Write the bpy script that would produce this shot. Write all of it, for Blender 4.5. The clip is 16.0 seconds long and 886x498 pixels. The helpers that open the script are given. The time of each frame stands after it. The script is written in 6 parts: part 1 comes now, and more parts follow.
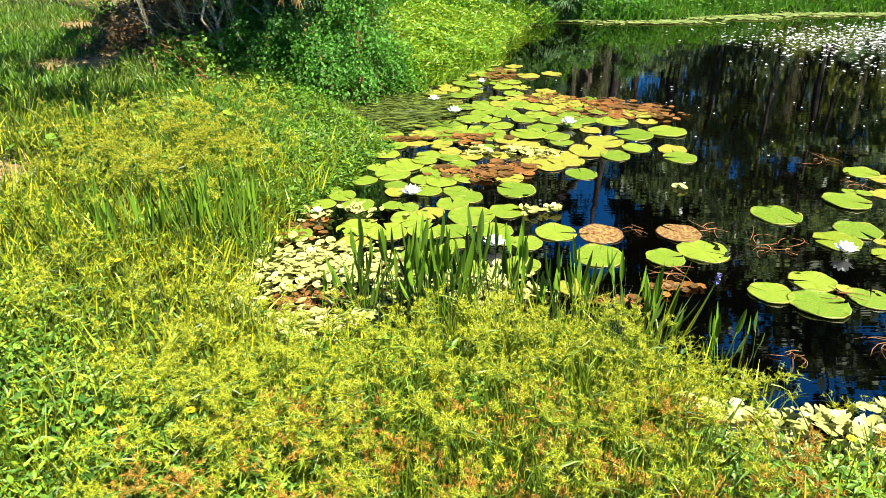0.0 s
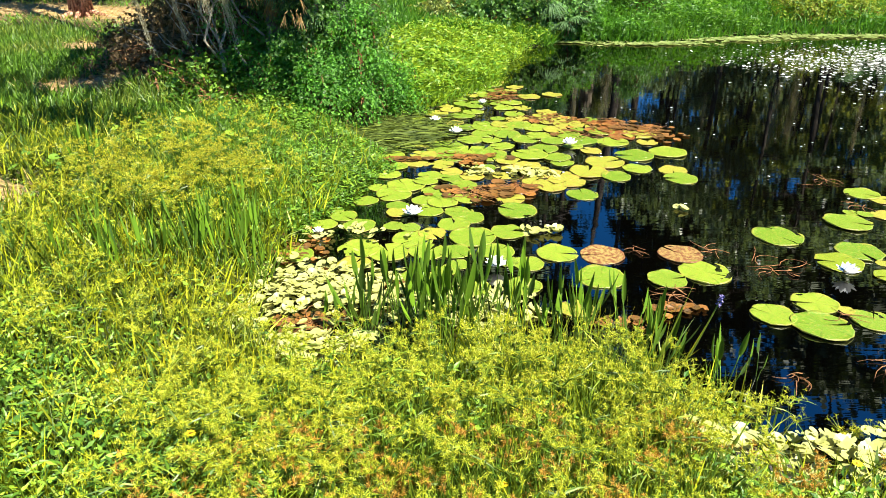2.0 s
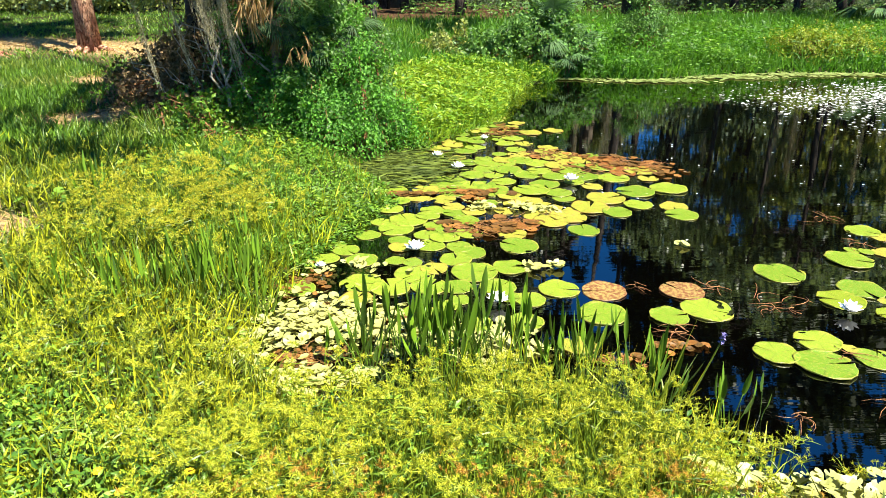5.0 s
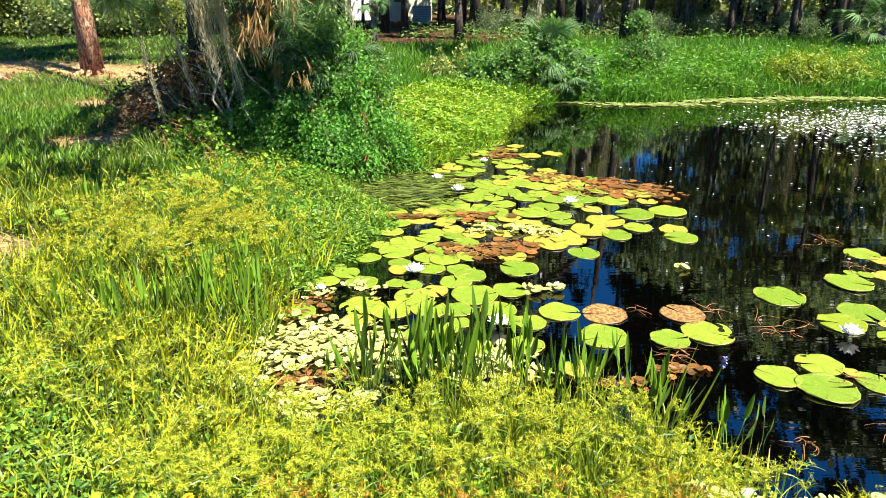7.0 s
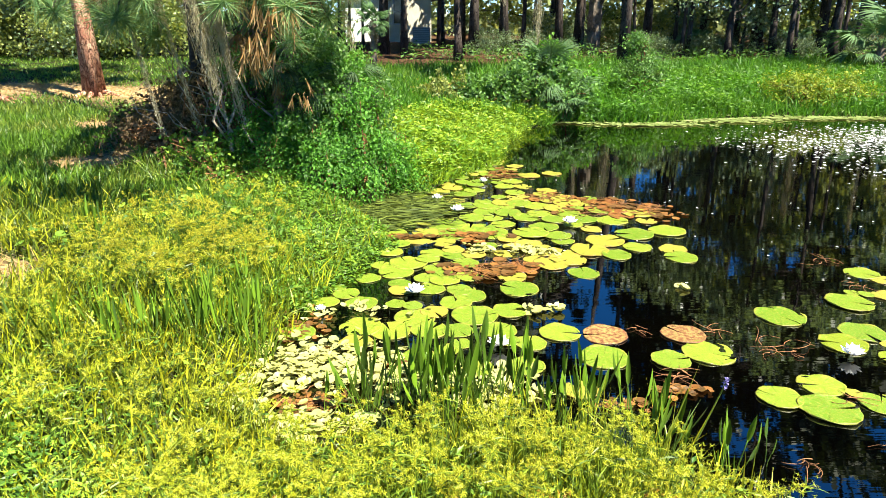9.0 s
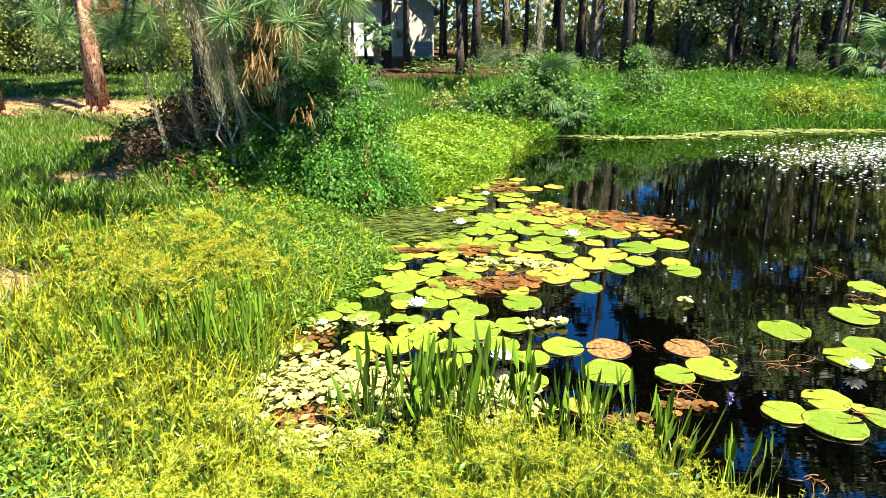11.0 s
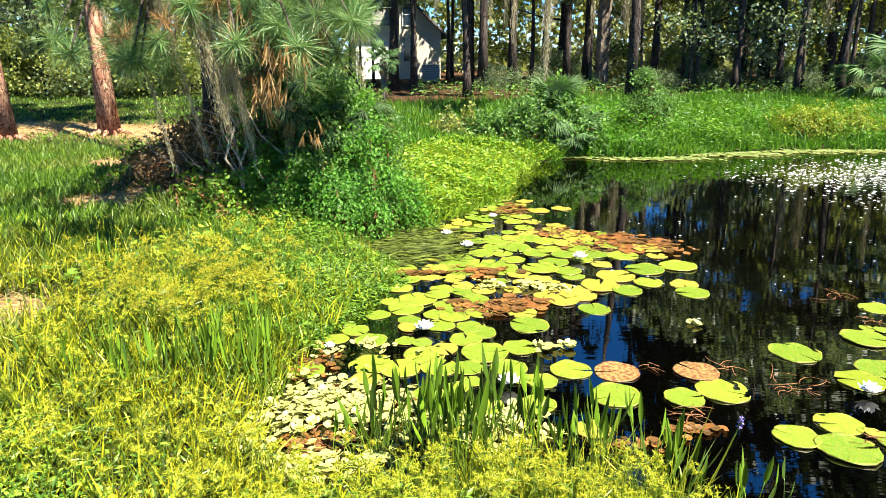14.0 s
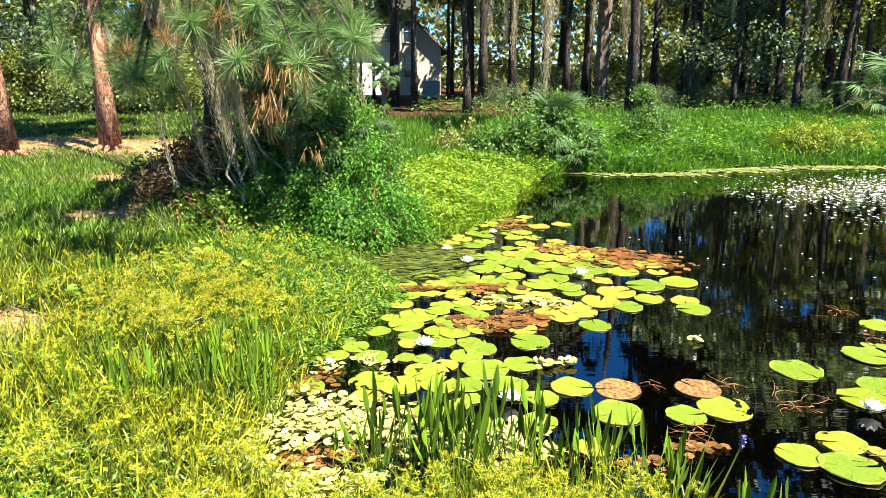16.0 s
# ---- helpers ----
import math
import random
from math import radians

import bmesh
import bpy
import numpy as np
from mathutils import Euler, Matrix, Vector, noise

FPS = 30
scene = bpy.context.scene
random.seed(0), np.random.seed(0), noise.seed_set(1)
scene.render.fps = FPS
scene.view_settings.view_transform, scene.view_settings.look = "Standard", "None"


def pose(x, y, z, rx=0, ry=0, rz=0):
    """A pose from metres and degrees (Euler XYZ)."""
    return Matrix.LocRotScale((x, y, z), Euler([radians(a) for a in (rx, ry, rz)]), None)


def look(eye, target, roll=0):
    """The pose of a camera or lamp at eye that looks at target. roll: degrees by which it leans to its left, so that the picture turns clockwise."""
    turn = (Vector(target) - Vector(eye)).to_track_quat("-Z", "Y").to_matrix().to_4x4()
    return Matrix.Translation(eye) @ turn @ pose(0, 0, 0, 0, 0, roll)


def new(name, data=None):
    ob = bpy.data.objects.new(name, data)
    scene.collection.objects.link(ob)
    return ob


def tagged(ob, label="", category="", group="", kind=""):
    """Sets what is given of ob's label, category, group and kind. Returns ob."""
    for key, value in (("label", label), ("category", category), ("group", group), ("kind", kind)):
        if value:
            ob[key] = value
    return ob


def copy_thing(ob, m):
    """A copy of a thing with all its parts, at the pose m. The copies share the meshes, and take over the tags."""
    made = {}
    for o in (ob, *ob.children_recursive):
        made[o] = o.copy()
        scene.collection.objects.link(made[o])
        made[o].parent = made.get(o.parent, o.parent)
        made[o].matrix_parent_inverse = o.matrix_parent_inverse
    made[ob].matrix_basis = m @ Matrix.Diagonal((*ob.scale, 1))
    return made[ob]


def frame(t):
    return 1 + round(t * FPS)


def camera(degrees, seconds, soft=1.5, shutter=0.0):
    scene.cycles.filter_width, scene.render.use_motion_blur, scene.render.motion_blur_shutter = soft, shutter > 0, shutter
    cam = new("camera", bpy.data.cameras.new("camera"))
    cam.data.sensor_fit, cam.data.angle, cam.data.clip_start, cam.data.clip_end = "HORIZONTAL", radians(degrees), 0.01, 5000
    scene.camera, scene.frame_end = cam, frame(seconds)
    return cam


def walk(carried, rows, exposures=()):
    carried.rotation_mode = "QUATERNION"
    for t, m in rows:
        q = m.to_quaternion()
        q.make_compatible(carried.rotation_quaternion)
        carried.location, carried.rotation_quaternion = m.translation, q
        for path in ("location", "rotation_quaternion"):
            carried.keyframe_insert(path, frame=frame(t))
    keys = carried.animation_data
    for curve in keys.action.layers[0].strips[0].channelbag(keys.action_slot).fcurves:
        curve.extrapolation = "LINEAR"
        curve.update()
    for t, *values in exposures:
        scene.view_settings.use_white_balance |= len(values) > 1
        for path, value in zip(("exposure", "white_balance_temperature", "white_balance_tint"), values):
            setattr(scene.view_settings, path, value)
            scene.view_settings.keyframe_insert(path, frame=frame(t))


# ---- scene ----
EXPO = 2.06
cam = camera(65.0, 16.0, 0.55)
# seconds, eye x, y, z, yaw, pitch, roll in degrees
PATH = [
    (0, 0.021, -0.017, 1.737, -0.92, -26.22, 0.04),
    (0.5, 0.019, -0.014, 1.739, -0.93, -25.89, 0.01),
    (1, 0.017, -0.012, 1.741, -0.92, -25.51, 0.04),
    (1.5, 0.016, -0.011, 1.744, -0.91, -25.11, 0.08),
    (2, 0.015, -0.009, 1.747, -0.89, -24.69, 0.12),
    (2.5, 0.013, -0.008, 1.748, -0.88, -24.22, 0.14),
    (3, 0.012, -0.007, 1.750, -0.87, -23.78, 0.19),
    (3.5, 0.011, -0.007, 1.754, -0.87, -23.32, 0.25),
    (4, 0.011, -0.011, 1.759, -0.84, -22.88, 0.32),
    (6.5, 0.004, -0.011, 1.766, -0.79, -20.63, 0.51),
    (7, 0.002, -0.013, 1.769, -0.85, -20.18, 0.50),
    (7.5, 0.002, -0.016, 1.774, -0.86, -19.76, 0.48),
    (8, 0.002, -0.015, 1.776, -0.88, -19.35, 0.46),
    (8.5, -0.001, -0.013, 1.777, -0.89, -18.95, 0.44),
    (9, 0.001, -0.011, 1.778, -0.86, -18.61, 0.38),
    (11.5, 0.003, -0.004, 1.784, -0.51, -17.32, 0.15),
    (12, 0.005, -0.005, 1.784, -0.36, -17.08, 0.03),
    (12.5, 0.005, -0.005, 1.787, -0.24, -16.81, -0.06),
    (13, 0.004, -0.005, 1.789, -0.14, -16.52, -0.11),
    (13.5, 0.006, -0.005, 1.792, -0.03, -16.20, -0.14),
    (14, 0.005, -0.003, 1.792, 0.02, -15.81, -0.09),
    (14.5, 0.005, -0.003, 1.794, 0.03, -15.50, -0.01),
    (15, 0.003, -0.001, 1.797, 0.03, -15.21, -0.02),
    (15.5, 0.002, -0.001, 1.798, 0.00, -14.90, 0.01),
    (16, 0.000, -0.000, 1.800, 0.00, -14.58, -0.00),
]


def cam_pose(x, y, z, yaw, pitch, roll):
    a, b = radians(yaw), radians(pitch)
    ahead = Vector((-math.sin(a) * math.cos(b), math.cos(a) * math.cos(b), math.sin(b)))
    eye = Vector((x, y, z))
    return look(eye, eye + ahead, roll)


walk(cam, [(t, cam_pose(*r)) for t, *r in PATH], [(0.0, EXPO - 0.21, 6500, 5), (5.0, EXPO - 0.12, 6500, 7), (9.0, EXPO, 6550, 9), (16.0, EXPO + 0.06, 6700, 12)])

# ---------------------------------------------------------------- light
SUN_AZ, SUN_EL = radians(132), radians(61)
world = bpy.data.worlds.new("world")
scene.world = world
world.use_nodes = True
wn, wl = world.node_tree.nodes, world.node_tree.links
sky = wn.new("ShaderNodeTexSky")
sky.sky_type, sky.sun_disc = "NISHITA", False
sky.sun_elevation, sky.sun_rotation = SUN_EL, SUN_AZ
sky.ozone_density = 10.0
sky.dust_density = 0.0
sky.altitude = 3500
deep = wn.new("ShaderNodeHueSaturation")
deep.inputs["Saturation"].default_value = 1.2
wl.new(sky.outputs[0], deep.inputs["Color"])
wl.new(deep.outputs[0], wn["Background"].inputs[0])
wn["Background"].inputs[1].default_value = 0.068
sun_data = bpy.data.lights.new("sun", "SUN")
sun_data.energy, sun_data.angle, sun_data.color = 5.0, radians(0.5), (1.0, 0.95, 0.80)
sun = new("sun", sun_data)
to_sun = Vector((math.sin(SUN_AZ) * math.cos(SUN_EL), math.cos(SUN_AZ) * math.cos(SUN_EL), math.sin(SUN_EL)))
sun.matrix_world = look(to_sun * 60, (0, 0, 0))


# ---------------------------------------------------------------- materials
def base_material(name):
    m = bpy.data.materials.new(name)
    m.use_nodes = True
    nt = m.node_tree
    return m, nt, nt.nodes["Principled BSDF"]


def node(nt, kind, **values):
    n = nt.nodes.new(kind)
    for key, v in values.items():
        n.inputs[key].default_value = v
    return n


def mix_colour(nt, fac, a, b):
    """Mix node of two colours; each of fac, a, b is a socket or a value."""
    n = nt.nodes.new("ShaderNodeMix")
    n.data_type = "RGBA"
    for i, v in ((0, fac), (6, a), (7, b)):
        if isinstance(v, bpy.types.NodeSocket):
            nt.links.new(v, n.inputs[i])
        else:
            n.inputs[i].default_value = (*v, 1) if isinstance(v, tuple) else v
    return n.outputs[2]


def noise_fac(nt, scale, detail=4.0, lo=0.35, hi=0.65, coord="Object", stretch=None):
    tc = nt.nodes.new("ShaderNodeTexCoord")
    out = tc.outputs[coord]
    if stretch:
        mp = nt.nodes.new("ShaderNodeMapping")
        mp.inputs["Scale"].default_value = stretch
        nt.links.new(out, mp.inputs[0])
        out = mp.outputs[0]
    n = node(nt, "ShaderNodeTexNoise", Scale=scale, Detail=detail, Roughness=0.6)
    nt.links.new(out, n.inputs["Vector"])
    r = node(nt, "ShaderNodeMapRange")
    r.inputs[1].default_value, r.inputs[2].default_value = lo, hi
    nt.links.new(n.outputs[0], r.inputs[0])
    return r.outputs[0]


def bump(nt, bsdf, height, strength, distance=0.01):
    b = node(nt, "ShaderNodeBump", Strength=strength, Distance=distance)
    nt.links.new(height, b.inputs["Height"])
    nt.links.new(b.outputs[0], bsdf.inputs["Normal"])


def leaf_material(name, dark, light, patch, trans=0.45, rough=0.45, patch_scale=1.2, random_from="island"):
    """Leaves: each one its own tone between dark and light, in patches of a third tone, part of the light shining through."""
    m, nt, b = base_material(name)
    if random_from == "island":
        spread = nt.nodes.new("ShaderNodeMath")
        spread.operation = "POWER"
        spread.inputs[1].default_value = 1.9
        nt.links.new(nt.nodes.new("ShaderNodeNewGeometry").outputs["Random Per Island"], spread.inputs[0])
        rnd = spread.outputs[0]
    else:
        rnd = nt.nodes.new("ShaderNodeObjectInfo").outputs["Random"]
    tone = mix_colour(nt, rnd, dark, mix_colour(nt, noise_fac(nt, patch_scale, 3.0, 0.46, 0.72), light, patch))
    fine = noise_fac(nt, 90.0, 2.0, 0.2, 0.8)
    tone = mix_colour(nt, fine, tone, mix_colour(nt, 0.3, tone, (0.16, 0.15, 0.03)))
    nt.links.new(tone, b.inputs["Base Color"])
    b.inputs["Roughness"].default_value = rough
    b.inputs["Specular IOR Level"].default_value = 0.35
    tr = nt.nodes.new("ShaderNodeBsdfTranslucent")
    glow = mix_colour(nt, 0.5, tone, (min(1, light[0] * 1.5), min(1, light[1] * 1.4), light[2] * 0.5))
    nt.links.new(glow, tr.inputs[0])
    mx = nt.nodes.new("ShaderNodeMixShader")
    mx.inputs[0].default_value = trans
    nt.links.new(b.outputs[0], mx.inputs[1])
    nt.links.new(tr.outputs[0], mx.inputs[2])
    nt.links.new(mx.outputs[0], nt.nodes["Material Output"].inputs[0])
    return m


def rough_material(name, dark, light, scale, rough=0.85, relief=0.5, stretch=None, third=None, third_scale=2.0, distance=0.02):
    m, nt, b = base_material(name)
    f = noise_fac(nt, scale, 6.0, 0.3, 0.7, stretch=stretch)
    tone = mix_colour(nt, f, dark, light)
    if third:
        tone = mix_colour(nt, noise_fac(nt, third_scale, 4.0, 0.48, 0.66), tone, third)
    nt.links.new(tone, b.inputs["Base Color"])
    b.inputs["Roughness"].default_value = rough
    b.inputs["Specular IOR Level"].default_value = 0.25
    bump(nt, b, f, relief, distance)
    return m


def pad_material(name, dark, light, worn, lo=0.52, hi=0.74, blotch=9.0):
    """Lily pad: waxy, radial veins, insect-worn blotches."""
    m, nt, b = base_material(name)
    info = nt.nodes.new("ShaderNodeObjectInfo").outputs["Random"]
    tone = mix_colour(nt, info, dark, light)
    tc = nt.nodes.new("ShaderNodeTexCoord")
    sep = nt.nodes.new("ShaderNodeSeparateXYZ")
    nt.links.new(tc.outputs["Object"], sep.inputs[0])
    ang = nt.nodes.new("ShaderNodeMath")
    ang.operation = "ARCTAN2"
    nt.links.new(sep.outputs[1], ang.inputs[0])
    nt.links.new(sep.outputs[0], ang.inputs[1])
    mul = nt.nodes.new("ShaderNodeMath")
    mul.operation = "MULTIPLY"
    mul.inputs[1].default_value = 13.0
    nt.links.new(ang.outputs[0], mul.inputs[0])
    sn = nt.nodes.new("ShaderNodeMath")
    sn.operation = "SINE"
    nt.links.new(mul.outputs[0], sn.inputs[0])
    vein = node(nt, "ShaderNodeMapRange")
    vein.inputs[1].default_value, vein.inputs[2].default_value, vein.inputs[4].default_value = 0.9, 1.0, 0.45
    nt.links.new(sn.outputs[0], vein.inputs[0])
    tone = mix_colour(nt, vein.outputs[0], tone, mix_colour(nt, 0.5, tone, (0.28, 0.3, 0.06)))
    fold = nt.nodes.new("ShaderNodeMath")
    fold.operation = "MULTIPLY"
    fold.inputs[1].default_value = 5.0
    nt.links.new(ang.outputs[0], fold.inputs[0])
    fs = nt.nodes.new("ShaderNodeMath")
    fs.operation = "SINE"
    nt.links.new(fold.outputs[0], fs.inputs[0])
    crease = node(nt, "ShaderNodeMapRange")
    crease.inputs[1].default_value, crease.inputs[2].default_value, crease.inputs[4].default_value = 0.96, 1.0, 0.75
    nt.links.new(fs.outputs[0], crease.inputs[0])
    tone = mix_colour(nt, crease.outputs[0], tone, mix_colour(nt, 0.75, tone, (0.03, 0.05, 0.006)))
    broad = noise_fac(nt, 1.7, 3.0, 0.3, 0.75)
    tone = mix_colour(nt, broad, mix_colour(nt, 0.5, dark, tone), tone)
    tone = mix_colour(nt, noise_fac(nt, blotch, 6.0, lo, hi), tone, worn)
    tone = mix_colour(nt, noise_fac(nt, 24.0, 4.0, 0.62, 0.76), tone, (0.10, 0.08, 0.02))
    away = nt.nodes.new("ShaderNodeVectorMath")
    away.operation = "LENGTH"
    nt.links.new(tc.outputs["Object"], away.inputs[0])
    rim = node(nt, "ShaderNodeMapRange")
    rim.inputs[1].default_value, rim.inputs[2].default_value, rim.inputs[4].default_value = 0.93, 1.0, 0.6
    nt.links.new(away.outputs["Value"], rim.inputs[0])
    tone = mix_colour(nt, rim.outputs[0], tone, worn)
    nt.links.new(tone, b.inputs["Base Color"])
    b.inputs["Roughness"].default_value = 0.38
    b.inputs["Specular IOR Level"].default_value = 0.4
    bump(nt, b, noise_fac(nt, 30.0, 3.0, 0.2, 0.8), 0.25, 0.01)
    return m


GREEN_GRASS = leaf_material("grass_green", (0.016, 0.065, 0.002), (0.49, 0.53, 0.014), (0.52, 0.44, 0.014), 0.18)
LUSH_GRASS = leaf_material("grass_lush", (0.012, 0.07, 0.005), (0.15, 0.31, 0.018), (0.33, 0.31, 0.05), 0.25, patch_scale=0.9)
SEDGE_YELLOW = leaf_material("sedge_yellow", (0.22, 0.30, 0.012), (0.68, 0.64, 0.055), (0.64, 0.46, 0.035), 0.3, patch_scale=3.5)
SEDGE_GOLD = leaf_material("sedge_gold", (0.22, 0.26, 0.012), (0.68, 0.60, 0.05), (0.62, 0.48, 0.03), 0.3, patch_scale=2.5)
ORANGE_LEAF = leaf_material("drowned_leaf", (0.06, 0.02, 0.006), (0.27, 0.10, 0.022), (0.15, 0.045, 0.01), 0.1, 0.5, 4.0)
SEDGE_RED = leaf_material("sedge_red", (0.34, 0.14, 0.02), (0.62, 0.42, 0.07), (0.56, 0.34, 0.04), 0.3)
GOLD_BUSH = leaf_material("gold_bush_leaf", (0.08, 0.17, 0.008), (0.34, 0.40, 0.03), (0.38, 0.35, 0.03), 0.3, patch_scale=0.9)
SEDGE_STEM = leaf_material("sedge_stem", (0.02, 0.07, 0.003), (0.20, 0.28, 0.015), (0.22, 0.24, 0.02), 0.15)
HERB = leaf_material("herb_leaf", (0.015, 0.085, 0.006), (0.26, 0.43, 0.03), (0.28, 0.38, 0.03), 0.14)
SHORE_HERB = leaf_material("shore_herb_leaf", (0.02, 0.10, 0.006), (0.19, 0.36, 0.025), (0.26, 0.36, 0.025), 0.25, patch_scale=2.0)
SCUM = leaf_material("shore_scum_leaf", (0.168, 0.235, 0.0672), (0.308, 0.347, 0.146), (0.252, 0.28, 0.112), 0.2)
VINE = leaf_material("vine_leaf", (0.02, 0.11, 0.012), (0.15, 0.42, 0.04), (0.20, 0.42, 0.03), 0.4, 0.6, 0.8)
DARK_VINE = leaf_material("dark_vine_leaf", (0.014, 0.07, 0.016), (0.17, 0.37, 0.08), (0.18, 0.33, 0.06), 0.42, patch_scale=1.2)
PICKEREL = leaf_material("pickerel_leaf", (0.010, 0.05, 0.004), (0.12, 0.26, 0.012), (0.19, 0.30, 0.018), 0.12, 0.35, 2.0, "object")
PALE = leaf_material("pale_float_leaf", (0.32, 0.33, 0.10), (0.48, 0.47, 0.21), (0.42, 0.41, 0.12), 0.2, 0.4, 3.0)
# near-white colour holds the glint of the small floating leaves
SPARKLE = leaf_material("glint_float_leaf", (0.5, 0.52, 0.54), (0.85, 0.85, 0.87), (0.75, 0.75, 0.76), 0.1, 0.3)
PALMETTO = leaf_material("palmetto_leaf", (0.012, 0.05, 0.02), (0.07, 0.17, 0.06), (0.06, 0.14, 0.045), 0.14, 0.75)
NEEDLE = leaf_material("pine_needle", (0.04, 0.14, 0.05), (0.25, 0.40, 0.15), (0.26, 0.30, 0.11), 0.3, 0.45)
MOSS = leaf_material("spanish_moss", (0.22, 0.19, 0.13), (0.56, 0.50, 0.37), (0.44, 0.37, 0.25), 0.3, 0.8)
DEAD = leaf_material("dead_leaf", (0.08, 0.035, 0.015), (0.46, 0.25, 0.10), (0.32, 0.14, 0.045), 0.25, 0.8)
BROWN_LEAF = leaf_material("brown_undergrowth", (0.03, 0.018, 0.01), (0.32, 0.19, 0.10), (0.20, 0.125, 0.06), 0.25, 0.8, 2.0)
TAN_FROND = leaf_material("dead_frond_leaf", (0.09, 0.045, 0.02), (0.46, 0.30, 0.15), (0.44, 0.20, 0.04), 0.25, 0.8, 1.6)
OLIVE_BLADE = leaf_material("olive_blade", (0.015, 0.035, 0.006), (0.15, 0.20, 0.03), (0.09, 0.12, 0.02), 0.15, 0.5, 2.0)
# old blades, their near-black green standing in for shade between the grass
SHADE_THATCH = leaf_material("shaded_thatch", (0.005, 0.018, 0.001), (0.05, 0.10, 0.006), (0.07, 0.075, 0.008), 0.1, 0.7, 2.0)
STRAW = leaf_material("straw", (0.30, 0.2, 0.08), (0.62, 0.44, 0.22), (0.42, 0.32, 0.1), 0.25, 0.8)
OAK_LEAF = leaf_material("oak_leaf", (0.012, 0.04, 0.02), (0.25, 0.35, 0.22), (0.15, 0.24, 0.12), 0.35, 0.35, 0.25)
PINE_CROWN = leaf_material("pine_crown", (0.005, 0.018, 0.007), (0.04, 0.07, 0.022), (0.03, 0.05, 0.018), 0.12, 0.6)
BRIGHT_LEAF = leaf_material("bright_leaf", (0.02, 0.07, 0.018), (0.42, 0.47, 0.13), (0.36, 0.38, 0.09), 0.4, 0.45, 0.3)
FAR_LEAF = leaf_material("far_wood_leaf", (0.02, 0.05, 0.02), (0.42, 0.46, 0.20), (0.22, 0.28, 0.10), 0.35, 0.5, 0.12)
FAR_BANK = leaf_material("bank_grass", (0.010, 0.09, 0.005), (0.10, 0.29, 0.016), (0.19, 0.31, 0.018), 0.35, patch_scale=0.6)
YELLOW_BANK = leaf_material("bank_yellow", (0.05, 0.17, 0.006), (0.31, 0.44, 0.028), (0.35, 0.41, 0.026), 0.32, patch_scale=0.6)


def bark_material(name, crack, plate, plate2, scale):
    """Flaky plates of two tones parted by dark cracks."""
    m, nt, b = base_material(name)
    tc = nt.nodes.new("ShaderNodeTexCoord")
    mp = nt.nodes.new("ShaderNodeMapping")
    mp.inputs["Scale"].default_value = (1, 1, 0.33)
    nt.links.new(tc.outputs["Object"], mp.inputs[0])
    wob = node(nt, "ShaderNodeTexNoise", Scale=6.0, Detail=4.0)
    nt.links.new(mp.outputs[0], wob.inputs["Vector"])
    add = nt.nodes.new("ShaderNodeMix")
    add.data_type = "RGBA"
    add.inputs[0].default_value = 0.3
    nt.links.new(mp.outputs[0], add.inputs[6])
    nt.links.new(wob.outputs[1], add.inputs[7])
    cells = node(nt, "ShaderNodeTexVoronoi", Scale=scale)
    edge = node(nt, "ShaderNodeTexVoronoi", Scale=scale)
    edge.feature = "DISTANCE_TO_EDGE"
    for v in (cells, edge):
        nt.links.new(add.outputs[2], v.inputs["Vector"])
    sep = nt.nodes.new("ShaderNodeSeparateColor")
    nt.links.new(cells.outputs["Color"], sep.inputs[0])
    tone = mix_colour(nt, sep.outputs[0], plate, plate2)
    rng_ = node(nt, "ShaderNodeMapRange")
    rng_.inputs[1].default_value, rng_.inputs[2].default_value = 0.0, 0.07
    nt.links.new(edge.outputs["Distance"], rng_.inputs[0])
    tone = mix_colour(nt, rng_.outputs[0], crack, tone)
    tone = mix_colour(nt, noise_fac(nt, 5.0, 5.0, 0.42, 0.6), tone, mix_colour(nt, 0.6, tone, plate2))
    tone = mix_colour(nt, noise_fac(nt, 40.0, 4.0), tone, mix_colour(nt, 0.5, tone, crack))
    nt.links.new(tone, b.inputs["Base Color"])
    b.inputs["Roughness"].default_value = 0.9
    b.inputs["Specular IOR Level"].default_value = 0.2
    bump(nt, b, rng_.outputs[0], 1.0, 0.03)
    return m


PINE_BARK = bark_material("pine_bark", (0.07, 0.025, 0.015), (0.72, 0.44, 0.28), (0.34, 0.12, 0.07), 22.0)
DARK_BARK = bark_material("dark_bark", (0.008, 0.006, 0.005), (0.125, 0.10, 0.085), (0.05, 0.037, 0.03), 9.0)
PALM_BARK = rough_material("palm_bark", (0.05, 0.04, 0.03), (0.24, 0.19, 0.14), 6.0, 0.9, 0.9)
PALE_WOOD = rough_material("pale_wood", (0.10, 0.08, 0.06), (0.46, 0.38, 0.28), 18.0, 0.85, 0.5)
MUD = rough_material("wet_mud", (0.012, 0.010, 0.009), (0.075, 0.065, 0.06), 60.0, 0.4, 0.6)
TWIG = rough_material("twig", (0.08, 0.035, 0.015), (0.32, 0.15, 0.06), 30.0, 0.8, 0.5)
PAD_GREEN = pad_material("pad_green", (0.08, 0.155, 0.008), (0.195, 0.25, 0.02), (0.25, 0.215, 0.04), 0.49, 0.72)
PAD_YELLOW = pad_material("pad_yellow", (0.19, 0.225, 0.022), (0.26, 0.24, 0.036), (0.246, 0.134, 0.0336), 0.47, 0.68)
PAD_OLIVE = pad_material("pad_olive", (0.12, 0.17, 0.008), (0.17, 0.2, 0.012), (0.25, 0.22, 0.03), 0.5, 0.75)
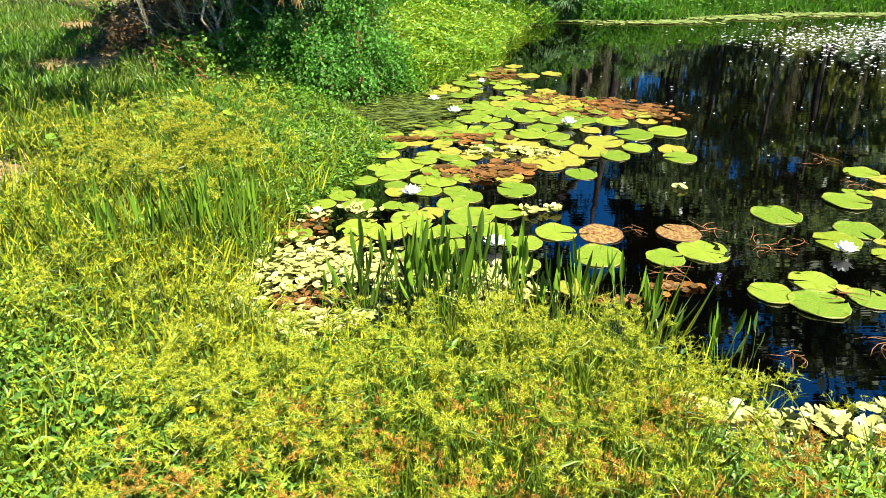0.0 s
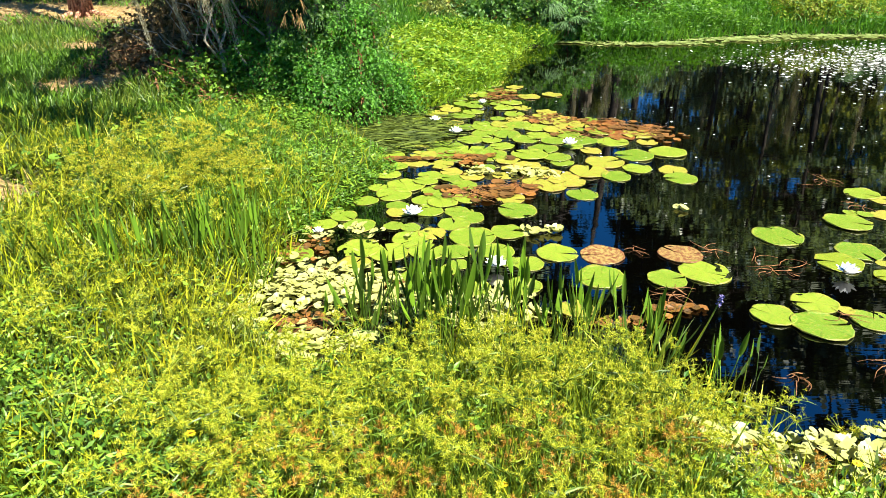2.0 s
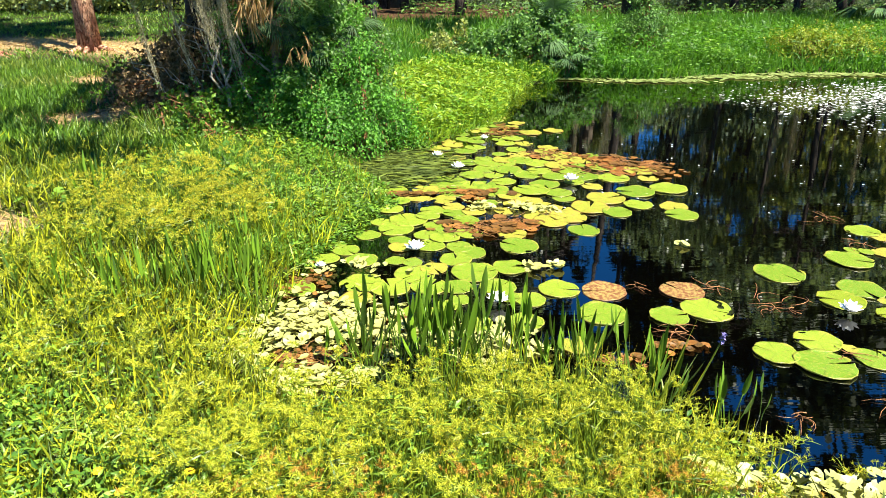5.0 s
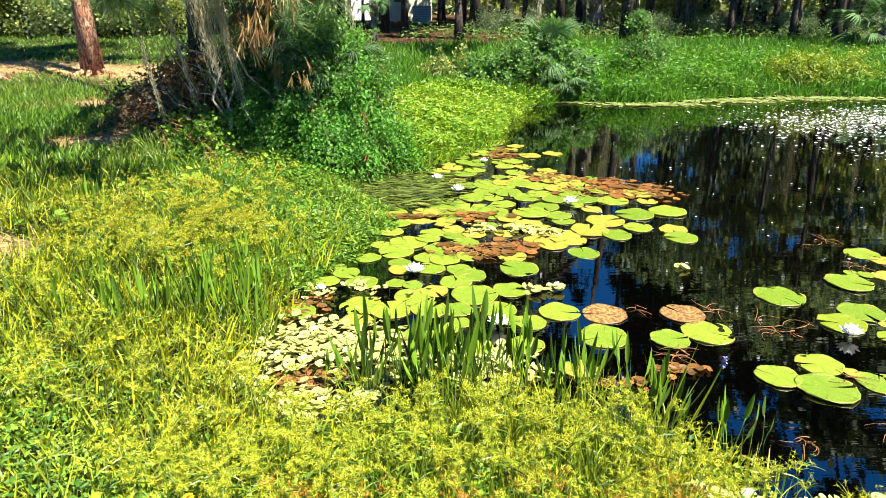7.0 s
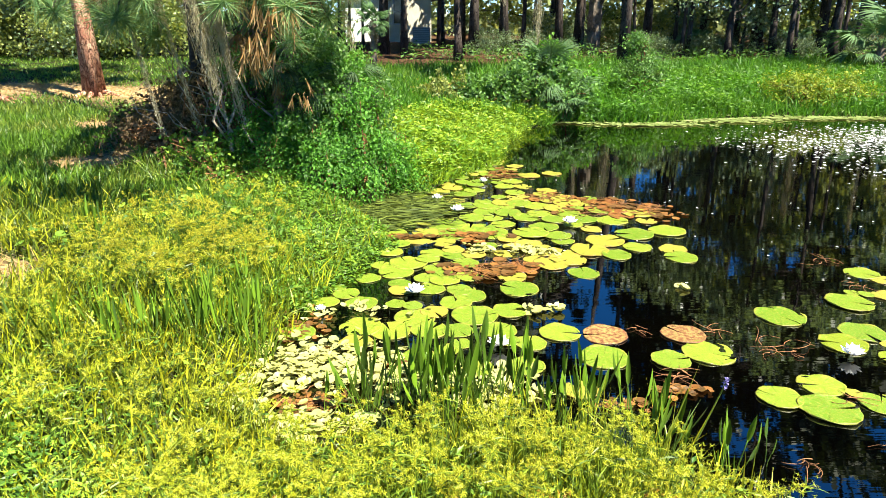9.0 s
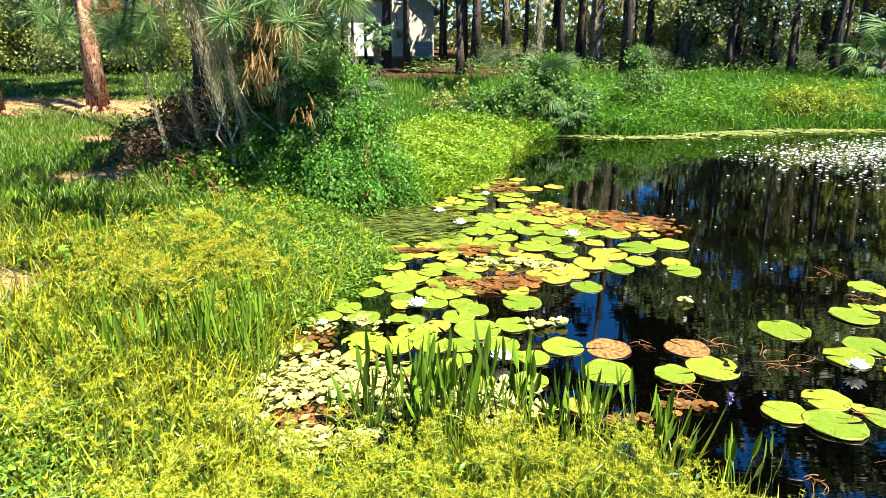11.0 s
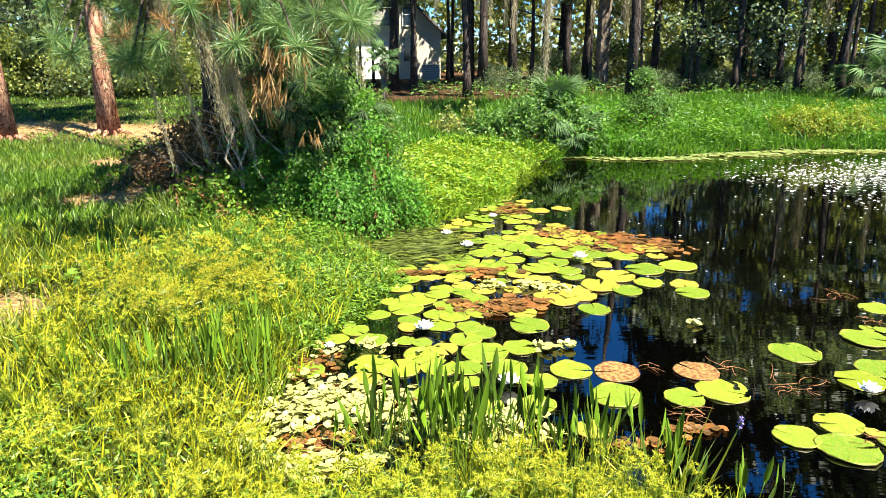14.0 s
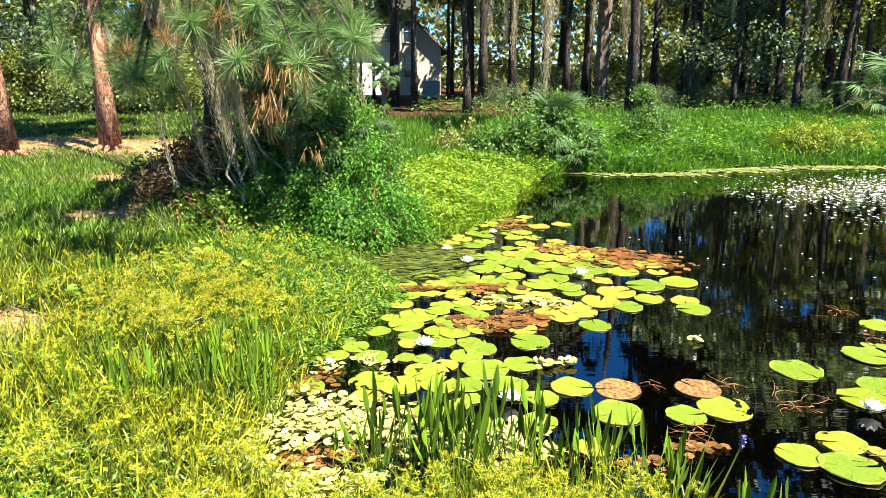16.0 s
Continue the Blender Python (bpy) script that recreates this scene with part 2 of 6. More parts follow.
PAD_BROWN = pad_material("pad_brown", (0.24, 0.16, 0.055), (0.31, 0.22, 0.07), (0.13, 0.045, 0.022), 0.44, 0.58, 5.0)
PAD_ORANGE = pad_material("pad_orange", (0.202, 0.0672, 0.0168), (0.258, 0.134, 0.028), (0.112, 0.0336, 0.0112), 0.4, 0.6)


def plain(name, colour, rough=0.5, vary=0.12, scale=12.0, trans=0.0):
    m, nt, b = base_material(name)
    d = tuple(c * (1 - vary) for c in colour)
    nt.links.new(mix_colour(nt, noise_fac(nt, scale), d, colour), b.inputs["Base Color"])
    b.inputs["Roughness"].default_value = rough
    return m


PETAL = plain("petal_white", (0.85, 0.85, 0.83), 0.4, 0.05)
STAMEN = plain("stamen_yellow", (0.42, 0.28, 0.0168), 0.6)
BLOSSOM = plain("blossom_yellow", (0.476, 0.336, 0.0056), 0.5)
VIOLET = plain("blossom_violet", (0.196, 0.168, 0.392), 0.5)
STUCCO = rough_material("stucco_cream", (0.5, 0.45, 0.35), (0.62, 0.57, 0.46), 3.0, 0.85, 0.2)
WHITE_WALL = rough_material("white_wall", (0.78, 0.78, 0.76), (0.85, 0.85, 0.83), 2.0, 0.7, 0.1)
ROOF = rough_material("roof_grey", (0.0896, 0.084, 0.0784), (0.157, 0.146, 0.134), 5.0, 0.9, 0.4)
TRIM = plain("trim_white", (0.448, 0.448, 0.437), 0.4, 0.04)
METAL_BOX = plain("unit_grey", (0.252, 0.258, 0.252), 0.5)
PANE = plain("window_glass", (0.0168, 0.0224, 0.028), 0.05)

water_mat, nt, b = base_material("pond_water")
nt.links.new(mix_colour(nt, noise_fac(nt, 0.6), (0.0002, 0.0002, 0.0002), (0.0008, 0.0006, 0.0003)), b.inputs["Base Color"])
b.inputs["Roughness"].default_value = 0.015
b.inputs["IOR"].default_value = 2.4
swell = nt.nodes.new("ShaderNodeMath")
swell.operation = "MULTIPLY_ADD"
swell.inputs[1].default_value = 0.35
nt.links.new(noise_fac(nt, 9.0, 2.0, 0.0, 1.0, stretch=(0.25, 2.4, 1)), swell.inputs[0])
nt.links.new(noise_fac(nt, 2.6, 2.0, 0.0, 1.0, stretch=(0.5, 1.6, 1)), swell.inputs[2])
bump(nt, b, swell.outputs[0], 0.02, 0.03)

ground_mat, nt, b = base_material("ground_soil")
soil = mix_colour(nt, noise_fac(nt, 6.0, 8.0), (0.010, 0.009, 0.0035), (0.032, 0.028, 0.010))
soil = mix_colour(nt, noise_fac(nt, 1.1, 5.0, 0.4, 0.6), soil, (0.014, 0.026, 0.005))
dry = nt.nodes.new("ShaderNodeAttribute")
dry.attribute_name = "dry"
soil = mix_colour(nt, dry.outputs["Fac"], soil, mix_colour(nt, noise_fac(nt, 14.0, 8.0), (0.24, 0.15, 0.07), (0.46, 0.32, 0.17)))
litter = nt.nodes.new("ShaderNodeAttribute")
litter.attribute_name = "litter"
soil = mix_colour(nt, litter.outputs["Fac"], soil, mix_colour(nt, noise_fac(nt, 9.0, 8.0), (0.03, 0.0168, 0.0084), (0.102, 0.054, 0.027)))
nt.links.new(soil, b.inputs["Base Color"])
b.inputs["Specular IOR Level"].default_value = 0.1
b.inputs["Roughness"].default_value = 0.95
bump(nt, b, noise_fac(nt, 12.0, 8.0), 0.8, 0.03)


# ---------------------------------------------------------------- mesh helpers
rng = np.random.default_rng(7)


def np_mesh(name, verts, quads=None, tris=None, material=None, smooth=False):
    me = bpy.data.meshes.new(name)
    q = np.zeros((0, 4), int) if quads is None else np.asarray(quads, int).reshape(-1, 4)
    t = np.zeros((0, 3), int) if tris is None else np.asarray(tris, int).reshape(-1, 3)
    me.vertices.add(len(verts))
    me.vertices.foreach_set("co", np.asarray(verts, np.float32).ravel())
    idx = np.concatenate([q.ravel(), t.ravel()]).astype(np.int32)
    me.loops.add(len(idx))
    me.loops.foreach_set("vertex_index", idx)
    n = len(q) + len(t)
    me.polygons.add(n)
    starts = np.concatenate([np.arange(len(q)) * 4, len(q) * 4 + np.arange(len(t)) * 3]).astype(np.int32)
    me.polygons.foreach_set("loop_start", starts)
    me.polygons.foreach_set("use_smooth", np.full(n, smooth))
    me.update(calc_edges=True)
    me.validate()
    if material:
        me.materials.append(material)
    return me


class Bag:
    """Collects pieces of geometry into one mesh."""

    def __init__(self):
        self.v, self.q, self.t, self.n = [], [], [], 0

    def add(self, verts, quads=None, tris=None):
        self.v.append(np.asarray(verts, float).reshape(-1, 3))
        if quads is not None and len(quads):
            self.q.append(np.asarray(quads, int).reshape(-1, 4) + self.n)
        if tris is not None and len(tris):
            self.t.append(np.asarray(tris, int).reshape(-1, 3) + self.n)
        self.n += len(self.v[-1])
        return self

    def mesh(self, name, material, smooth=False):
        return np_mesh(name, np.concatenate(self.v), np.concatenate(self.q) if self.q else None,
                       np.concatenate(self.t) if self.t else None, material, smooth)


def part(name, mesh, parent, label="", m=None):
    ob = new(name, mesh)
    ob.parent = parent
    if m is not None:
        ob.matrix_basis = m
    if label:
        ob["label"] = label
    return ob


def thing(name, m, label, category, group="", kind=""):
    ob = new(name)
    ob.empty_display_size = 0.1
    ob.matrix_basis = m
    return tagged(ob, label, category, group, kind)


def unit(v):
    v = np.asarray(v, float)
    return v / np.maximum(np.linalg.norm(v, axis=-1, keepdims=True), 1e-9)


def strips(p, d, length, width, droop=0.0, profile=((0, 1.0), (0.55, 0.8)), normal=None, curl=None):
    """Blades: each starts at p, runs along d for its length, sags by droop x length, and ends in a point.
    profile: stations along the blade and their share of the width. Returns verts, quads, tris."""
    p, d = np.atleast_2d(p).astype(float), unit(np.atleast_2d(d))
    n = len(p)
    length, width, droop = (np.broadcast_to(np.asarray(a, float), (n,)) for a in (length, width, droop))
    if normal is None:
        normal = rng.normal(size=(n, 3))
    side = unit(np.cross(d, normal))
    k = len(profile)
    v = np.zeros((n, 2 * k + 1, 3))
    for i, (s, w) in enumerate((*profile, (1.0, 0.0))):
        c = p + d * (length * s)[:, None]
        c[:, 2] -= droop * length * s * s
        if curl is not None:
            c += curl * (length * s * s)[:, None]
        if i < k:
            off = side * (width * w / 2)[:, None]
            v[:, 2 * i], v[:, 2 * i + 1] = c - off, c + off
        else:
            v[:, 2 * k] = c
    base = np.arange(n)[:, None] * (2 * k + 1)
    quads = [base + np.array([2 * i, 2 * i + 1, 2 * i + 3, 2 * i + 2]) for i in range(k - 1)]
    tris = base + np.array([2 * k - 2, 2 * k - 1, 2 * k])
    return v.reshape(-1, 3), (np.concatenate(quads) if quads else None), tris


def leaves(p, d, length, width, normal):
    """Ovate leaves folded a little along the midrib: six vertices each."""
    p, d = np.atleast_2d(p).astype(float), unit(np.atleast_2d(d))
    n = len(p)
    length, width = (np.broadcast_to(np.asarray(a, float), (n,))[:, None] for a in (length, width))
    side = unit(np.cross(d, normal))
    up = np.cross(side, d)
    v = np.zeros((n, 5, 3))
    v[:, 0] = p
    v[:, 1] = p + d * length * 0.42 - side * width / 2 + up * width * 0.16
    v[:, 2] = p + d * length * 0.42 + side * width / 2 + up * width * 0.16
    v[:, 3] = p + d * length - up * length * 0.08
    v[:, 4] = p + d * length * 0.45
    base = np.arange(n)[:, None] * 5
    tris = np.concatenate([base + np.array(a) for a in ((0, 4, 1), (0, 2, 4), (1, 4, 3), (4, 2, 3))])
    return v.reshape(-1, 3), None, tris


def plain_leaves(p, d, length, width, normal):
    """Lozenge leaves for trees and distance: four vertices each."""
    d = unit(d)
    length, width = length[:, None], width[:, None]
    side = unit(np.cross(d, normal))
    v = np.stack([p, p + d * length * 0.45 - side * width / 2, p + d * length, p + d * length * 0.45 + side * width / 2], 1)
    return v.reshape(-1, 3), np.arange(len(p))[:, None] * 4 + np.array([0, 1, 2, 3]), None


def tube(points, radii, sides=10, rough=0.0, seed=0):
    """A tapered limb along points."""
    pts = np.asarray(points, float)
    r = np.random.default_rng(seed)
    radii = np.asarray(radii, float)
    k = len(pts)
    tang = unit(np.gradient(pts, axis=0))
    ref = np.array([1.0, 0, 0]) if abs(tang[0][0]) < 0.8 else np.array([0, 1.0, 0])
    a = unit(np.cross(tang, ref))
    bvec = np.cross(tang, a)
    ang = np.linspace(0, 2 * np.pi, sides, endpoint=False)
    ring = np.cos(ang)[None, :, None] * a[:, None] + np.sin(ang)[None, :, None] * bvec[:, None]
    rad = radii[:, None] * (1 + rough * r.normal(size=(k, sides)))
    v = (pts[:, None] + ring * rad[..., None]).reshape(-1, 3)
    quads = []
    for i in range(k - 1):
        for j in range(sides):
            j2 = (j + 1) % sides
            quads.append((i * sides + j, i * sides + j2, (i + 1) * sides + j2, (i + 1) * sides + j))
    v = np.concatenate([v, pts[:1], pts[-1:]])
    tris = [(j, len(v) - 2, (j + 1) % sides) for j in range(sides)]
    tris += [((k - 1) * sides + j, (k - 1) * sides + (j + 1) % sides, len(v) - 1) for j in range(sides)]
    return v, quads, tris


def box(x0, y0, z0, x1, y1, z1):
    v = [(x, y, z) for z in (z0, z1) for x, y in ((x0, y0), (x1, y0), (x1, y1), (x0, y1))]
    return v, [(3, 2, 1, 0), (4, 5, 6, 7), (0, 1, 5, 4), (1, 2, 6, 5), (2, 3, 7, 6), (3, 0, 4, 7)], None


def sphere_dirs(n, up=0.0, r=None):
    r = r or rng
    v = r.normal(size=(n, 3))
    v[:, 2] += up
    return unit(v)


# ---------------------------------------------------------------- the lie of the land
SHORE = np.array([
    (1.73, 1.70), (2.7, 1.6), (4.5, 0.8), (9, -1), (16, -2), (22, 5), (17, 13.4), (12, 13.3), (8.4, 13.15), (6.6, 13.2),
    (4.95, 12.75), (3.65, 12.2), (2.2, 12.35), (1.45, 11.4), (1.0, 10.1), (0.76, 8.7), (-0.2, 7.25), (-1.0, 7.05), (-1.05, 6.4),
    (-0.7, 5.9), (-0.5, 5.3), (-0.75, 4.6), (-0.95, 4.1), (-0.95, 3.68), (-1.0, 3.2), (-0.96, 2.75), (-0.7, 2.45),
    (-0.33, 2.3), (0.1, 2.3), (0.62, 2.3), (1.0, 2.2), (1.25, 1.9), (1.5, 1.8)])


def inland(x, y):
    """Distance from the shoreline: positive on land, negative in the pond."""
    x, y = np.asarray(x, float), np.asarray(y, float)
    best, inside = np.full(x.shape, 1e9), np.zeros(x.shape, bool)
    for (ax, ay), (bx, by) in zip(SHORE, np.roll(SHORE, -1, 0)):
        ex, ey = bx - ax, by - ay
        s = np.clip(((x - ax) * ex + (y - ay) * ey) / (ex * ex + ey * ey), 0, 1)
        best = np.minimum(best, np.hypot(x - ax - s * ex, y - ay - s * ey))
        crosses = ((ay > y) != (by > y)) & (x < (bx - ax) * (y - ay) / (by - ay + 1e-12) + ax)
        inside ^= crosses
    return np.where(inside, -best, best)


def blob(x, y, cx, cy, rx, ry):
    return np.exp(-((x - cx) / rx) ** 2 - ((y - cy) / ry) ** 2)


def land(x, y):
    """Height of the ground."""
    x, y = np.asarray(x, float), np.asarray(y, float)
    d = inland(x, y)
    z = np.where(d > 0, 0.02 + 0.2 * (1 - np.exp(-np.maximum(d, 0) / 0.9)) + 0.26 * np.clip((d - 1.5) / 6, 0, 1), 0.02 + np.maximum(d, -0.8) * 0.5)
    z += np.clip(d, 0, 1) * 0.03 * (np.sin(x * 2.1 + 1) * np.cos(y * 1.7) + 0.5 * np.sin(x * 5.3 + y * 4.1))
    z += 0.35 * blob(x, y, -1.9, 7.6, 1.3, 1.1)
    return z


def wobble(x, y, s, seed=0.0):
    """A smooth pattern between 0 and 1 for the spread of plants."""
    return 0.5 + 0.25 * (np.sin(x * s + 1.3 + seed) * np.cos(y * s * 1.2 - seed) + np.sin((x * 0.7 + y) * s * 1.9 + seed * 2.1))


xs = np.unique(np.concatenate([np.linspace(-400, -14, 30), np.linspace(-14, 14, 190), np.linspace(14, 400, 30)]))
ys = np.unique(np.concatenate([np.linspace(-300, -2, 16), np.linspace(-2, 16, 150), np.linspace(16, 60, 60), np.linspace(60, 900, 20)]))
gx, gy = np.meshgrid(xs, ys)
gz = land(gx, gy)
nx, ny = len(xs), len(ys)
cell = (np.arange(ny - 1)[:, None] * nx + np.arange(nx - 1)).ravel()
ground_me = np_mesh("ground", np.stack([gx, gy, gz], -1).reshape(-1, 3), np.stack([cell, cell + 1, cell + nx + 1, cell + nx], 1), None, ground_mat, True)


def dryness(x, y):
    s = 1.9 * blob(x, y, -3.55, 7.2, 0.42, 0.34) + 0.9 * blob(x, y, -4.4, 9.3, 0.5, 0.4) + 0.9 * blob(x, y, -2.75, 4.1, 0.3, 0.35)
    s += 1.2 * np.exp(-((y - 12.6 - (x + 6) * -0.15) / 0.9) ** 2) * (x < -3.5)
    s += 0.7 * blob(x, y, -1.5, 15.5, 0.8, 0.7)
    return np.clip(s, 0, 1)


def litterness(x, y):
    s = np.clip((y - 18.2 - 2.4 * np.clip((x - 2.2) / 1.5, 0, 1) - 0.6 * np.sin(x * 0.7)) / 1.5, 0, 1) * (y < 60) * (x > -3)
    s = s + 1.4 * blob(x, y, -2.6, 7.8, 1.2, 0.9) + 1.2 * blob(x, y, 10.8, 14.6, 2.0, 0.9) - 1.3 * dryness(x, y)
    return np.clip(s, 0, 1)


for attr, f in (("dry", dryness), ("litter", litterness)):
    a = ground_me.attributes.new(attr, "FLOAT", "POINT")
    a.data.foreach_set("value", f(gx, gy).ravel().astype(np.float32))
ground = tagged(new("ground", ground_me), "sandy soil bank under grass and leaf litter", "ground", kind="structure")

wx, wy = np.meshgrid(np.linspace(-2.0, 24, 40), np.linspace(0.6, 15, 30))
wc = (np.arange(29)[:, None] * 40 + np.arange(39)).ravel()
water_me = np_mesh("water", np.stack([wx, wy, 0 * wx], -1).reshape(-1, 3), np.stack([wc, wc + 1, wc + 41, wc + 40], 1), None, water_mat, True)
water = tagged(new("water", water_me), "still dark tannin-brown pond water mirroring the trees", "water", kind="structure")


def stuff(name, bag, material, label, category, smooth=False):
    return tagged(new(name, bag.mesh(name, material, smooth)), label, category, kind="stuff")


def scatter(n, x0, x1, y0, y1, weight, near=0.0):
    """About n spots in a rectangle, kept by weight(x, y) in 0..1; near: how much denser towards the near edge."""
    u = rng.random(n * 3)
    y = y0 + (y1 - y0) * u ** (1 + near)
    x = x0 + (x1 - x0) * rng.random(n * 3)
    keep = rng.random(n * 3) < weight(x, y)
    return x[keep][:n], y[keep][:n]


def in_view(x, y, slack=0.6):
    """The wedge of ground that the walk looks over."""
    return np.abs(x) < 0.70 * np.maximum(y, 0) + slack * (0.6 + 0.8 * rng.random(np.shape(x)))


def spots(x, y, sink=0.0):
    return np.stack([x, y, land(x, y) - sink], -1)


# ---------------------------------------------------------------- near bank: grass, herbs, sedge
def grass(name, n, area, weight, near, length, width, material, label, lean=0.45, droop=0.25):
    x, y = scatter(n, *area, weight, near)
    k = len(x)
    d = rng.normal(size=(k, 3)) * lean
    d[:, 2] = 1
    low = np.clip(inland(x, y) / 0.9, 0.4, 1) if name in ("lush_grass", "shore_grass") else 1.0
    bag = Bag().add(*strips(spots(x, y, 0.01), d, rng.uniform(*length, k) * low, rng.uniform(*width, k), rng.uniform(0, droop * 2, k)))
    return stuff(name, bag, material, label, "grass")


def near_land(x, y):
    d = inland(x, y)
    return (d > -0.12) & in_view(x, y) & (rng.random(x.shape) > 1.6 * dryness(x, y)) & (rng.random(x.shape) > 1.3 * blob(x, y, 1.35, 1.85, 0.5, 0.2)) & (rng.random(x.shape) > 1.8 * blob(x, y, 1.12, 1.83, 0.11, 0.13))


def clumps(x, y, s):
    """Tufts with gaps between them."""
    return np.clip(2.6 * (0.5 * wobble(x, y, s, 0.7) + 0.5 * wobble(y + 0.3 * x, x - 0.4 * y, s * 1.7, 2.2)) - 0.75, 0.05, 1)


def shade_side(x, y):
    """The lusher, darker sward beyond the yellow one."""
    return np.clip((y - 4.6 + 0.25 * (x + 2)) / 0.8, 0, 1)


grass("meadow_grass", 84000, (-5, 2.2, 0.9, 6.2), lambda x, y: near_land(x, y) * (1 - 0.8 * shade_side(x, y)) * (0.3 + 0.7 * wobble(x, y, 2.0)) * clumps(x, y, 17.0), 0.7,
      (0.13, 0.34), (0.005, 0.011), GREEN_GRASS, "yellow-green meadow grass on the damp pond bank", 0.4)
# low blades whose dark colour paints the shaded gaps of the meadow
grass("grass_thatch", 30000, (-4.5, 2.0, 0.9, 6.0), lambda x, y: near_land(x, y) * (inland(x, y) > 0.0), 0.8, (0.07, 0.17), (0.012, 0.024), SHADE_THATCH,
      "old blades at the foot of the meadow grass, coloured dark for the shade in its gaps", 0.8)
grass("lush_grass", 52000, (-7, 0.2, 4.0, 10.5), lambda x, y: near_land(x, y) * shade_side(x, y) * (litterness(x, y) < 0.4), 0.5,
      (0.08, 0.22), (0.008, 0.016), LUSH_GRASS, "deep green grass in the shade of the pine")


def herb_field(name, n, area, weight, near, size, height, material, label, category="plants"):
    x, y = scatter(n, *area, weight, near)
    k = len(x)
    p = spots(x, y)
    p[:, 2] += rng.uniform(0.01, 1, k) ** 0.7 * height * (0.5 + wobble(x, y, 3.0, 1.0))
    d = rng.normal(size=(k, 3))
    d[:, 2] = np.abs(d[:, 2]) * 0.35
    nrm = rng.normal(size=(k, 3)) * 0.45 + (0, 0, 1)
    ln = rng.uniform(*size, k)
    bag = Bag().add(*leaves(p, d, ln, ln * rng.uniform(0.25, 0.45, k), nrm))
    return stuff(name, bag, material, label, category)


herb_field("bank_herbs", 30000, (-3.5, 2.2, 0.9, 4.2), lambda x, y: near_land(x, y) * np.clip(0.12 + 1.2 * np.clip(1.35 - (y - 1.2) * 1.15 - (x + 0.3) * 0.4, 0, 1) + 0.5 * (x > 0.9), 0, 1),
           0.6, (0.022, 0.05), 0.16, HERB, "low broad-leaved herbs on the pond bank")
herb_field("shore_herbs", 24000, (-2.2, 0.4, 4.0, 7.2), lambda x, y: (inland(x, y) > -0.25) * np.clip(1.25 - np.abs(inland(x, y) - 0.2) / 0.8, 0, 1),
           0.3, (0.03, 0.055), 0.09, SHORE_HERB, "bright leafy creeping herbs along the water's edge")


def sedge_field(name, n, area, weight, material, label, height=(0.16, 0.34), rays=207):
    x, y = scatter(n, *area, weight, 0.4)
    k = len(x)
    p = spots(x, y)
    h = rng.uniform(*height, k)
    d = rng.normal(size=(k, 3)) * 0.22
    d[:, 2] = 1
    d = unit(d)
    stems = Bag().add(*strips(p, d, h * 1.02, rng.uniform(0.003, 0.005, k), 0.0, ((0, 1.0), (0.5, 0.9))))
    top = p + d * h[:, None]
    b2 = np.repeat(top, 4, 0)
    bd = rng.normal(size=(len(b2), 3))
    bd[:, 2] = np.abs(bd[:, 2]) * 0.4
    stems.add(*strips(b2, bd, rng.uniform(0.05, 0.11, len(b2)), 0.005, 0.35))
    stuff(name + "_stems", stems, SEDGE_STEM, "thin green sedge stems with narrow bracts", "sedge")
    heads, clusters = Bag(), 9
    arm = rng.normal(size=(k * clusters, 3))
    arm[:, 2] = np.abs(arm[:, 2]) + 0.4
    reach = rng.uniform(0.012, 0.06, k * clusters)
    hub = np.repeat(top, clusters, 0) + unit(arm) * reach[:, None]
    heads.add(*strips(np.repeat(top, clusters, 0), arm, reach, 0.0016, 0.0, ((0, 1.0),)))
    each = rays // clusters
    c = np.repeat(hub, each, 0)
    rd = unit(rng.normal(size=(len(c), 3)) + (0, 0, 0.35))
    heads.add(*strips(c, rd, rng.uniform(0.006, 0.02, len(c)), rng.uniform(0.002, 0.0038, len(c)), 0.1, ((0, 1.0),)))
    stuff(name, heads, material, label, "sedge")


def yellow_zone(x, y):
    front = np.clip(1.4 - np.abs(y - 2.0 - 0.05 * x) / 0.7, 0, 1) * (x > -0.95) * (x < 0.9 - 0.25 * np.clip(y - 1.9, 0, 1))
    back = 1.0 * blob(x, y, -1.6, 4.35, 0.55, 0.68) + 0.42 * blob(x, y, -1.95, 3.0, 0.8, 0.7)
    return np.clip(front * (0.3 + 0.7 * wobble(x, y, 4.0, 2.0)) + back * wobble(x, y, 4.0), 0, 1) * (inland(x, y) > -0.3) * ((inland(x, y) > -0.1) | (x > -0.1))


sedge_field("yellow_sedge", 4800, (-3.4, 1.6, 1.2, 6.0), lambda x, y: yellow_zone(x, y) * clumps(x, y, 13.0), SEDGE_YELLOW, "yellow seed heads of sedge on the bank")
sedge_field("golden_sedge", 540, (-2.8, -0.95, 3.6, 5.6), lambda x, y: (inland(x, y) > 0.05) * (wobble(x, y, 5.0, 3.0) > 0.52) * (0.04 + blob(x, y, -1.6, 4.35, 0.5, 0.62)), SEDGE_GOLD, "golden seed heads of tall sedge on the bank", (0.22, 0.38))
sedge_field("reddish_sedge", 420, (-0.8, 1.5, 1.2, 1.85), lambda x, y: 0.55 * near_land(x, y) * (wobble(x, y, 11.0, 4.0) > 0.58), SEDGE_RED,
            "reddish brown ripe seed heads of sedge", (0.12, 0.24))
sedge_field("rusty_sedge", 45, (-1.9, -1.1, 2.2, 3.0), lambda x, y: near_land(x, y) * 0.6, SEDGE_YELLOW, "rust-tinged seed heads among the grass", (0.14, 0.26))

